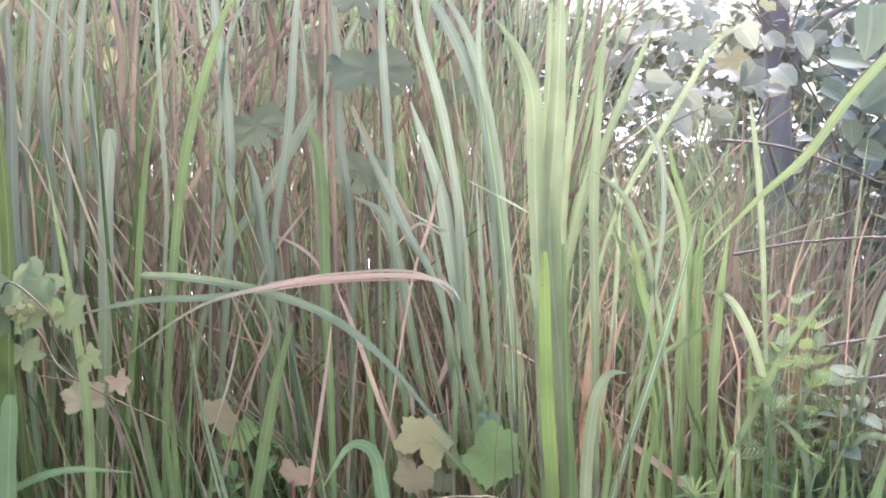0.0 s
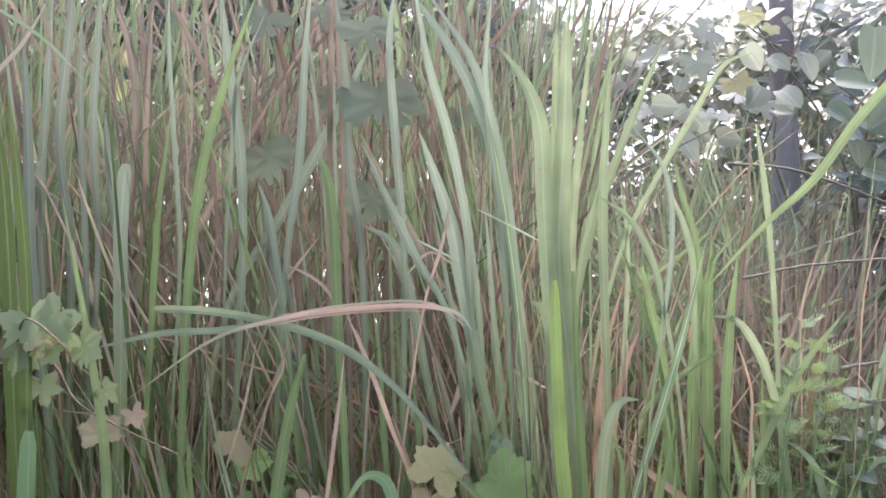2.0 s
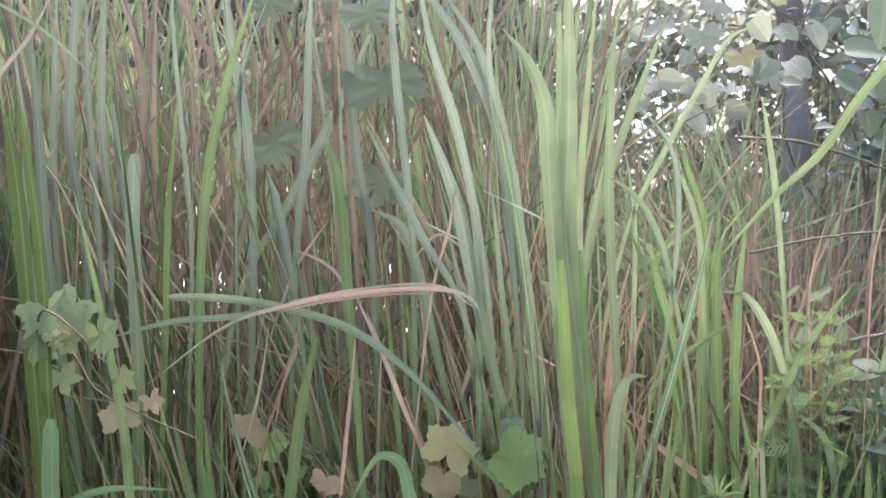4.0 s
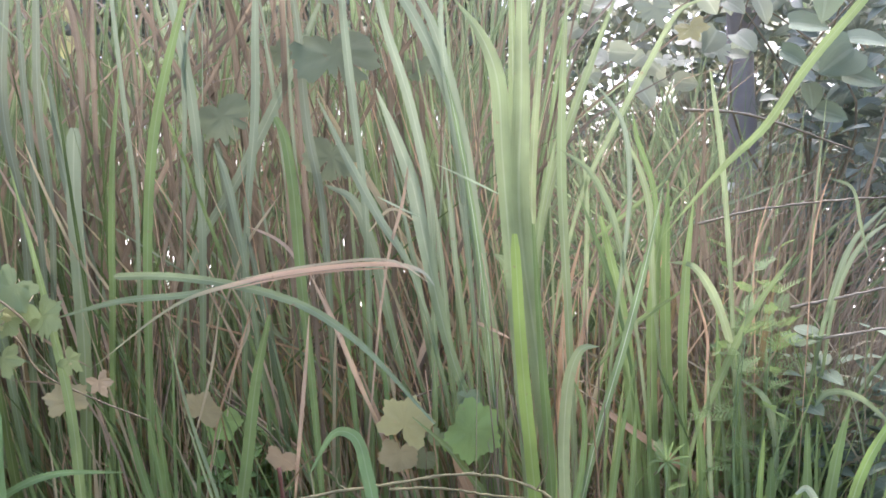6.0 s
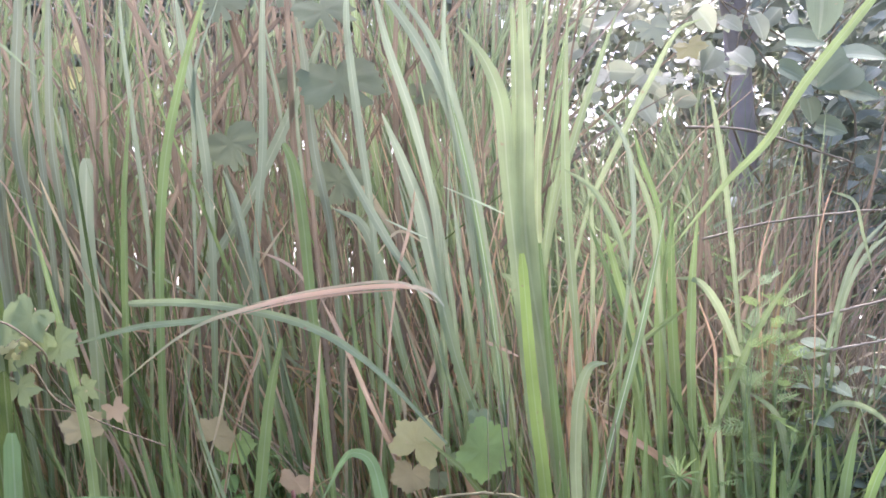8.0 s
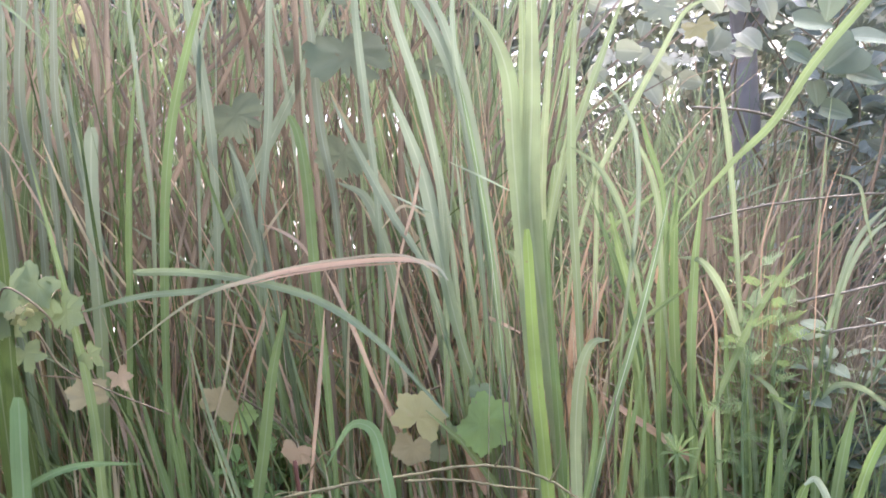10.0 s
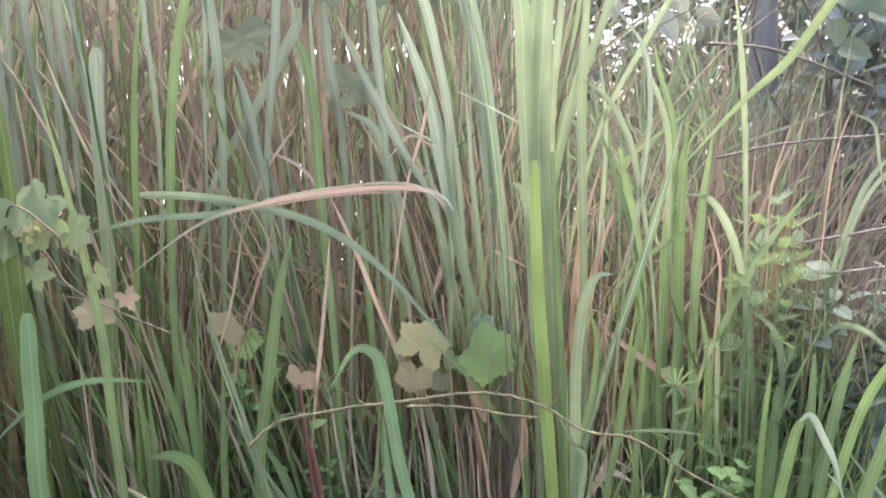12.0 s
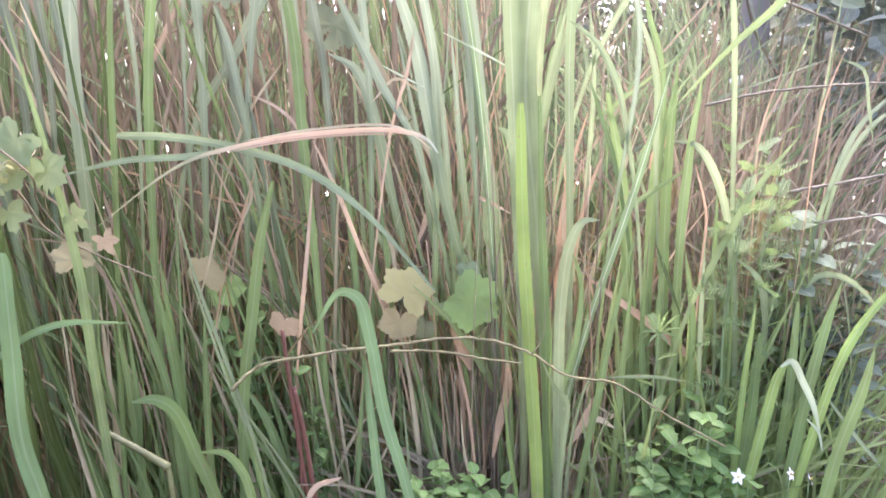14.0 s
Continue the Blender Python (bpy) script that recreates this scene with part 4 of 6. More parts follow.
blade(clump, leaf_pale, 0.0095, 0.1, (0.172, 1.560, 0.000), (0.159, 1.500, 0.500), (0.143, 1.500, 0.763), (0.138, 1.500, 1.011))
blade(clump, leaf_grey, 0.0175, 0.1, (0.173, 1.640, 0.000), (0.154, 1.580, 0.525), (0.131, 1.580, 0.824), (0.118, 1.580, 1.031), (0.096, 1.580, 1.265))
blade(clump, leaf_grey, 0.0260, 0.1, (0.173, 1.560, 0.000), (-0.007, 1.500, 1.057), (-0.073, 1.500, 1.182), (-0.127, 1.500, 1.294), (-0.191, 1.500, 1.442))
blade(clump, leaf_green, 0.0128, 0.1, (0.174, 1.540, 0.000), (0.168, 1.480, 0.259), (0.156, 1.480, 0.455), (0.143, 1.480, 0.666))
blade(clump, leaf_rib, 0.0166, 0.1, (0.176, 1.560, 0.000), (0.165, 1.500, 0.500), (0.147, 1.500, 0.889), (0.128, 1.500, 1.153), (0.096, 1.500, 1.390), (0.076, 1.500, 1.498))
blade(clump, leaf_pale, 0.0083, 0.1, (0.179, 1.500, 0.633), (0.148, 1.500, 0.801), (0.117, 1.500, 0.957))
blade(clump, leaf_pale, 0.0093, 0.1, (0.182, 1.540, 0.000), (0.177, 1.480, 0.508), (0.171, 1.480, 0.767), (0.158, 1.480, 1.012))
blade(clump, leaf_grey, 0.0343, 0.1, (0.190, 1.610, 0.000), (0.126, 1.550, 1.161), (0.099, 1.550, 1.384), (0.052, 1.550, 1.547), (-0.020, 1.550, 1.685), (-0.094, 1.550, 1.787))
blade(clump, leaf_green, 0.0138, 0.1, (0.192, 1.520, 0.000), (0.188, 1.460, 0.269), (0.182, 1.460, 0.515), (0.166, 1.460, 0.772))
clump = tussock(0.224, 1.531, "tall grass clump with pale green and grey-green blades standing upright")
blade(clump, leaf_pale, 0.0187, 0.1, (0.196, 1.640, 0.000), (0.287, 1.580, 0.847), (0.374, 1.580, 1.208), (0.459, 1.580, 1.370), (0.537, 1.580, 1.501), (0.615, 1.580, 1.618), (0.672, 1.580, 1.640))
blade(clump, leaf_grey, 0.0384, 0.1, (0.201, 1.630, 0.000), (0.186, 1.570, 0.500), (0.163, 1.570, 0.878), (0.137, 1.570, 1.130), (0.107, 1.570, 1.387), (0.054, 1.570, 1.615), (-0.045, 1.570, 1.781))
blade(clump, leaf_fresh, 0.0109, 0.1, (0.207, 1.440, 0.000), (0.186, 1.380, 0.314), (0.169, 1.380, 0.434), (0.161, 1.380, 0.560))
blade(clump, leaf_grey, 0.0403, 0.1, (0.211, 1.560, 0.000), (0.122, 1.500, 0.687), (0.063, 1.500, 0.891), (0.022, 1.500, 1.109), (-0.002, 1.500, 1.259), (-0.036, 1.500, 1.368), (-0.068, 1.500, 1.458))
blade(clump, leaf_green, 0.0216, 0.1, (0.217, 1.580, 0.000), (0.145, 1.520, 0.237), (0.055, 1.520, 0.371), (-0.032, 1.520, 0.567))
blade(clump, leaf_pale, 0.0304, 0.05, (0.218, 1.540, 0.000), (0.208, 1.480, 0.816), (0.202, 1.480, 1.011), (0.184, 1.480, 1.082), (0.161, 1.480, 1.100))
blade(clump, leaf_pale, 0.0458, 0.05, (0.219, 1.510, 0.000), (0.209, 1.450, 0.622), (0.198, 1.450, 0.954), (0.186, 1.450, 1.300), (0.181, 1.450, 1.462), (0.151, 1.450, 1.550), (0.102, 1.450, 1.621))
blade(clump, leaf_pale, 0.0168, 0.1, (0.226, 1.520, 0.858), (0.263, 1.520, 1.127), (0.292, 1.520, 1.256), (0.315, 1.520, 1.347))
blade(clump, leaf_lime, 0.0323, 0.7, (0.230, 1.380, 0.000), (0.221, 1.320, 0.346), (0.203, 1.320, 0.688), (0.191, 1.320, 0.914), (0.187, 1.320, 1.145))
blade(clump, leaf_pale, 0.0243, 0.1, (0.231, 1.600, 0.000), (0.242, 1.540, 0.672), (0.256, 1.540, 1.067), (0.258, 1.540, 1.233), (0.285, 1.540, 1.503), (0.321, 1.540, 1.763))
blade(clump, leaf_tan, 0.0074, 0.2, (0.233, 1.620, 0.000), (0.297, 1.560, 0.745), (0.322, 1.560, 0.875), (0.359, 1.560, 1.027))
blade(clump, leaf_rib, 0.0242, 0.1, (0.241, 1.520, 0.000), (0.287, 1.460, 0.405), (0.359, 1.460, 0.690), (0.428, 1.460, 0.899), (0.478, 1.460, 1.064), (0.520, 1.460, 1.222))
blade(clump, leaf_pale, 0.0148, 0.2, (0.252, 1.400, 0.000), (0.264, 1.340, 0.310), (0.276, 1.340, 0.449), (0.283, 1.340, 0.547), (0.262, 1.340, 0.572), (0.233, 1.340, 0.633))
blade(clump, leaf_green, 0.0247, 0.3, (0.260, 1.480, 0.000), (0.258, 1.420, 0.288), (0.254, 1.420, 0.655), (0.246, 1.420, 0.898), (0.239, 1.420, 1.160))
clump = tussock(0.298, 1.553, "tall grass clump with pale green and tan blades standing upright")
blade(clump, leaf_pale, 0.0290, 0.05, (0.267, 1.420, 0.000), (0.268, 1.360, 0.311), (0.270, 1.360, 0.552), (0.273, 1.360, 0.744), (0.292, 1.360, 0.871), (0.317, 1.360, 0.913), (0.350, 1.360, 0.915))
blade(clump, leaf_green, 0.0162, 0.1, (0.269, 1.430, 0.000), (0.270, 1.370, 0.306), (0.272, 1.370, 0.523), (0.308, 1.370, 0.669), (0.316, 1.370, 0.788), (0.295, 1.370, 0.858))
blade(clump, leaf_tan, 0.0135, 0.2, (0.280, 1.610, 0.000), (0.322, 1.550, 0.667), (0.346, 1.550, 0.837), (0.376, 1.550, 0.964), (0.400, 1.550, 1.026))
blade(clump, leaf_pale, 0.0099, 0.1, (0.283, 1.460, 0.000), (0.294, 1.400, 0.301), (0.306, 1.400, 0.432), (0.329, 1.400, 0.534), (0.358, 1.400, 0.608))
blade(clump, leaf_tan, 0.0148, 0.2, (0.285, 1.620, 0.000), (0.298, 1.560, 0.610), (0.309, 1.560, 0.850), (0.334, 1.560, 1.002), (0.370, 1.560, 1.126))
blade(clump, leaf_fresh, 0.0087, 0.1, (0.287, 1.440, 0.000), (0.272, 1.380, 0.310), (0.259, 1.380, 0.431), (0.255, 1.380, 0.545), (0.261, 1.380, 0.716))
blade(clump, leaf_pale, 0.0584, 0.3, (0.289, 1.540, 0.000), (0.278, 1.480, 0.368), (0.244, 1.480, 0.889), (0.220, 1.480, 1.185), (0.235, 1.480, 1.432), (0.245, 1.480, 1.682))
blade(clump, leaf_green, 0.0177, 0.1, (0.295, 1.460, 0.000), (0.319, 1.400, 0.297), (0.363, 1.400, 0.533), (0.392, 1.400, 0.694), (0.434, 1.400, 0.884))
blade(clump, leaf_straw, 0.0220, 0.2, (0.297, 1.800, 0.000), (0.117, 1.740, 0.826), (-0.078, 1.740, 1.217), (-0.153, 1.740, 1.358), (-0.221, 1.740, 1.499))
blade(clump, leaf_pale, 0.0150, 0.1, (0.301, 1.640, 0.000), (0.341, 1.580, 0.712), (0.376, 1.580, 1.000), (0.387, 1.580, 1.233), (0.371, 1.580, 1.384))
blade(clump, leaf_pink, 0.0182, 0.2, (0.306, 1.440, 0.393), (0.339, 1.440, 0.452), (0.358, 1.440, 0.501))
blade(clump, leaf_pale, 0.0408, 0.3, (0.309, 1.580, 0.000), (0.299, 1.520, 0.262), (0.258, 1.520, 0.755), (0.238, 1.520, 1.128), (0.224, 1.520, 1.342), (0.229, 1.520, 1.671))
blade(clump, leaf_straw, 0.0159, 0.2, (0.324, 1.440, 0.433), (0.370, 1.440, 0.461), (0.412, 1.440, 0.439))
blade(clump, leaf_pale, 0.0336, 0.2, (0.324, 1.580, 0.000), (0.324, 1.520, 0.486), (0.323, 1.520, 0.944), (0.320, 1.520, 1.256), (0.328, 1.520, 1.425), (0.346, 1.520, 1.632))
blade(clump, leaf_straw, 0.0243, 0.2, (0.329, 1.540, 0.383), (0.389, 1.540, 0.417), (0.453, 1.540, 0.426))
blade(clump, leaf_tan, 0.0109, 0.2, (0.333, 1.600, 0.000), (0.344, 1.540, 0.279), (0.361, 1.540, 0.477), (0.398, 1.540, 0.667))
blade(clump, leaf_grey, 0.0154, 0.1, (0.355, 1.560, 0.000), (0.409, 1.500, 0.857), (0.462, 1.500, 1.228), (0.448, 1.500, 1.372), (0.384, 1.500, 1.463))
clump = tussock(0.468, 1.571, "tall grass clump with mid-green and pale green blades, some bent over")
blade(clump, leaf_pale, 0.0097, 0.1, (0.366, 1.360, 0.588), (0.460, 1.360, 0.586), (0.545, 1.360, 0.572))
blade(clump, leaf_grey, 0.0156, 0.3, (0.377, 1.520, 0.829), (0.451, 1.520, 0.913), (0.580, 1.520, 0.999))
blade(clump, leaf_straw, 0.0082, 0.1, (0.384, 1.480, 0.580), (0.360, 1.480, 0.501), (0.425, 1.480, 0.445))
blade(clump, leaf_grey, 0.0112, 0.2, (0.385, 1.570, 1.107), (0.460, 1.570, 1.161), (0.564, 1.570, 1.238))
blade(clump, leaf_straw, 0.0146, 0.1, (0.386, 1.600, 0.000), (0.393, 1.540, 0.204), (0.406, 1.540, 0.391), (0.420, 1.540, 0.558))
blade(clump, leaf_straw, 0.0072, 0.1, (0.387, 1.520, 0.244), (0.452, 1.520, 0.335), (0.492, 1.520, 0.340))
blade(clump, leaf_green, 0.0207, 0.1, (0.404, 1.520, 0.000), (0.411, 1.460, 0.260), (0.430, 1.460, 0.559), (0.451, 1.460, 0.801))
blade(clump, leaf_pale, 0.0077, 0.1, (0.408, 1.460, 0.000), (0.372, 1.400, 0.298), (0.343, 1.400, 0.405), (0.323, 1.400, 0.534))
blade(clump, leaf_grey, 0.0271, 0.1, (0.425, 1.620, 0.000), (0.432, 1.560, 0.203), (0.454, 1.560, 0.466), (0.443, 1.560, 0.660))
blade(clump, leaf_olive, 0.0219, 0.05, (0.430, 1.520, 0.000), (0.570, 1.460, 0.684), (0.621, 1.460, 0.796), (0.705, 1.460, 0.953), (0.801, 1.460, 1.075))
blade(clump, leaf_pale, 0.0077, 0.1, (0.465, 1.460, 0.000), (0.444, 1.400, 0.292), (0.427, 1.400, 0.401), (0.416, 1.400, 0.531))
blade(clump, leaf_green, 0.0345, 0.3, (0.486, 1.620, 0.000), (0.483, 1.560, 0.233), (0.467, 1.560, 0.740), (0.454, 1.560, 0.949), (0.413, 1.560, 1.167))
blade(clump, leaf_tan, 0.0086, 0.2, (0.494, 1.620, 0.000), (0.447, 1.560, 0.466), (0.403, 1.560, 0.661), (0.348, 1.560, 0.849))
blade(clump, leaf_green, 0.0144, 0.1, (0.501, 1.580, 0.000), (0.496, 1.520, 0.211), (0.482, 1.520, 0.481), (0.483, 1.520, 0.670))
blade(clump, leaf_green, 0.0189, 0.1, (0.512, 1.560, 0.000), (0.502, 1.500, 0.350), (0.486, 1.500, 0.596), (0.488, 1.500, 0.829))
blade(clump, leaf_green, 0.0337, 0.1, (0.522, 1.640, 0.000), (0.522, 1.580, 0.427), (0.523, 1.580, 0.841), (0.537, 1.580, 1.035), (0.576, 1.580, 1.196))
blade(clump, leaf_green, 0.0177, 0.1, (0.522, 1.660, 0.000), (0.533, 1.600, 0.729), (0.549, 1.600, 1.205), (0.514, 1.600, 1.334), (0.503, 1.600, 1.397))
blade(clump, leaf_pale, 0.0225, 0.05, (0.527, 1.560, 0.000), (0.472, 1.500, 0.855), (0.439, 1.500, 1.088), (0.415, 1.500, 1.188), (0.371, 1.500, 1.270), (0.311, 1.500, 1.316))
clump = tussock(0.610, 1.541, "tall grass clump with mid-green and pale green blades standing upright")
blade(clump, leaf_tan, 0.0281, 0.1, (0.532, 1.620, 0.994), (0.550, 1.620, 1.039), (0.569, 1.620, 1.071))
blade(clump, leaf_pale, 0.0182, 0.05, (0.532, 1.540, 0.769), (0.517, 1.540, 1.049), (0.516, 1.540, 1.183), (0.497, 1.540, 1.266), (0.469, 1.540, 1.336))
blade(clump, leaf_green, 0.0164, 0.1, (0.532, 1.540, 0.000), (0.526, 1.480, 0.386), (0.515, 1.480, 0.680), (0.522, 1.480, 0.845))
blade(clump, leaf_green, 0.0194, 0.05, (0.532, 1.600, 0.000), (0.474, 1.540, 0.744), (0.430, 1.540, 1.001), (0.392, 1.540, 1.125), (0.364, 1.540, 1.209))
blade(clump, leaf_green, 0.0379, 0.05, (0.554, 1.560, 0.000), (0.557, 1.500, 0.404), (0.564, 1.500, 0.853), (0.579, 1.500, 1.049), (0.601, 1.500, 1.208))
blade(clump, leaf_deep, 0.0105, 0.1, (0.565, 1.480, 0.678), (0.531, 1.480, 0.769), (0.503, 1.480, 0.845))
blade(clump, leaf_green, 0.0314, 0.1, (0.569, 1.650, 0.000), (0.566, 1.590, 0.450), (0.561, 1.590, 0.930), (0.578, 1.590, 1.245))
blade(clump, leaf_green, 0.0210, 0.1, (0.578, 1.540, 0.000), (0.583, 1.480, 0.384), (0.591, 1.480, 0.665), (0.568, 1.480, 0.831))
blade(clump, leaf_tan, 0.0083, 0.2, (0.594, 1.560, 0.000), (0.613, 1.500, 0.775), (0.620, 1.500, 0.901), (0.591, 1.500, 1.013))
blade(clump, leaf_pale, 0.0138, 0.1, (0.602, 1.520, 0.000), (0.602, 1.460, 0.447), (0.602, 1.460, 0.683), (0.604, 1.460, 0.846))
blade(clump, leaf_green, 0.0180, 0.1, (0.623, 1.580, 0.000), (0.634, 1.520, 0.475), (0.650, 1.520, 0.770), (0.651, 1.520, 0.960))
blade(clump, leaf_fresh, 0.0275, 0.3, (0.641, 1.400, 0.000), (0.675, 1.340, 0.383), (0.701, 1.340, 0.514), (0.720, 1.340, 0.590), (0.735, 1.340, 0.613))
blade(clump, leaf_fresh, 0.0185, 0.1, (0.645, 1.440, 0.000), (0.655, 1.380, 0.363), (0.670, 1.380, 0.592), (0.684, 1.380, 0.727))
blade(clump, leaf_pale, 0.0142, 0.1, (0.655, 1.560, 0.000), (0.652, 1.500, 0.428), (0.649, 1.500, 0.670), (0.636, 1.500, 0.838))
blade(clump, leaf_green, 0.0287, 0.4, (0.661, 1.460, 0.000), (0.680, 1.400, 0.352), (0.697, 1.400, 0.495), (0.706, 1.400, 0.659))
blade(clump, leaf_green, 0.0178, 0.1, (0.667, 1.560, 0.000), (0.673, 1.500, 0.455), (0.681, 1.500, 0.695), (0.689, 1.500, 0.837))
blade(clump, leaf_green, 0.0219, 0.1, (0.685, 1.600, 0.000), (0.690, 1.540, 0.323), (0.700, 1.540, 0.658), (0.701, 1.540, 0.894))
clump = tussock(0.777, 1.536, "tall grass clump with pale green and grey-green blades, some bent over")
blade(clump, leaf_pale, 0.0222, 0.05, (0.696, 1.540, 0.000), (0.724, 1.480, 0.406), (0.755, 1.480, 0.620), (0.747, 1.480, 0.724), (0.728, 1.480, 0.767), (0.677, 1.480, 0.809))
blade(clump, leaf_pale, 0.0190, 0.2, (0.714, 1.620, 0.000), (0.705, 1.560, 0.733), (0.693, 1.560, 1.228), (0.681, 1.560, 1.376), (0.669, 1.560, 1.476))
blade(clump, leaf_white, 0.0178, 0.05, (0.718, 1.330, 0.609), (0.739, 1.330, 0.620), (0.768, 1.330, 0.571), (0.792, 1.330, 0.521), (0.811, 1.330, 0.456))
blade(clump, leaf_grey, 0.0122, 0.3, (0.721, 1.600, 0.000), (0.753, 1.540, 0.656), (0.766, 1.540, 0.775), (0.770, 1.540, 0.860))
blade(clump, leaf_pale, 0.0249, 0.05, (0.723, 1.560, 0.000), (0.701, 1.500, 0.562), (0.676, 1.500, 0.850), (0.636, 1.500, 0.987), (0.592, 1.500, 1.051), (0.540, 1.500, 1.062))
blade(clump, leaf_tan, 0.0061, 0.2, (0.733, 1.600, 0.000), (0.743, 1.540, 0.841), (0.749, 1.540, 1.069), (0.791, 1.540, 1.213))
blade(clump, leaf_green, 0.0261, 0.05, (0.749, 1.440, 0.000), (0.772, 1.380, 0.319), (0.814, 1.380, 0.575), (0.838, 1.380, 0.686), (0.862, 1.380, 0.769))
blade(clump, leaf_fresh, 0.0236, 0.1, (0.751, 1.420, 0.000), (0.809, 1.360, 0.432), (0.867, 1.360, 0.624), (0.919, 1.360, 0.713), (0.999, 1.360, 0.805))
blade(clump, leaf_tan, 0.0240, 0.4, (0.756, 1.520, 0.436), (0.523, 1.520, 0.639), (0.366, 1.520, 0.762))
blade(clump, leaf_green, 0.0247, 0.4, (0.763, 1.480, 0.000), (0.776, 1.420, 0.378), (0.789, 1.420, 0.536), (0.794, 1.420, 0.719))
blade(clump, leaf_white, 0.0073, 0.3, (0.774, 1.320, 0.499), (0.800, 1.320, 0.469), (0.812, 1.320, 0.426))
blade(clump, leaf_grey, 0.0182, 0.1, (0.775, 1.600, 0.000), (0.866, 1.540, 0.759), (0.917, 1.540, 0.952), (0.971, 1.540, 1.082), (1.064, 1.540, 1.172))
blade(clump, leaf_green, 0.0365, 0.2, (0.788, 1.380, 0.000), (0.820, 1.320, 0.311), (0.851, 1.320, 0.449), (0.884, 1.320, 0.552), (0.903, 1.320, 0.639))
blade(clump, leaf_tan, 0.0059, 0.2, (0.801, 1.560, 0.000), (0.838, 1.500, 0.845), (0.867, 1.500, 1.139), (0.912, 1.500, 1.266))
blade(clump, leaf_green, 0.0158, 0.3, (0.808, 1.490, 0.000), (0.810, 1.430, 0.372), (0.812, 1.430, 0.531), (0.820, 1.430, 0.710))
blade(clump, leaf_grey, 0.0160, 0.1, (0.825, 1.620, 0.000), (0.903, 1.560, 0.767), (0.952, 1.560, 0.988), (1.015, 1.560, 1.087), (1.094, 1.560, 1.136))
blade(clump, leaf_pale, 0.0168, 0.1, (0.858, 1.520, 0.711), (0.894, 1.520, 0.752), (0.961, 1.520, 0.741), (1.058, 1.520, 0.652))
blade(clump, leaf_pale, 0.0146, 0.1, (0.869, 1.420, 0.507), (0.953, 1.420, 0.398), (1.039, 1.420, 0.300))
blade(clump, leaf_pale, 0.0112, 0.1, (0.986, 1.570, 0.716), (1.028, 1.570, 0.775), (1.101, 1.570, 0.867))
blade(clump, leaf_pale, 0.0144, 0.1, (0.992, 1.520, 1.051), (0.976, 1.520, 1.125), (0.958, 1.520, 1.203), (0.909, 1.520, 1.227))
blade(clump, leaf_pale, 0.0146, 0.1, (1.028, 1.600, 0.000), (0.998, 1.540, 0.511), (0.980, 1.540, 0.649), (0.940, 1.540, 0.823))
blade(clump, leaf_olive, 0.0245, 0.04, (1.162, 1.450, 1.806), (1.044, 1.450, 1.692), (0.925, 1.450, 1.566), (0.825, 1.450, 1.458), (0.736, 1.450, 1.340), (0.642, 1.450, 1.256), (0.508, 1.450, 1.116))


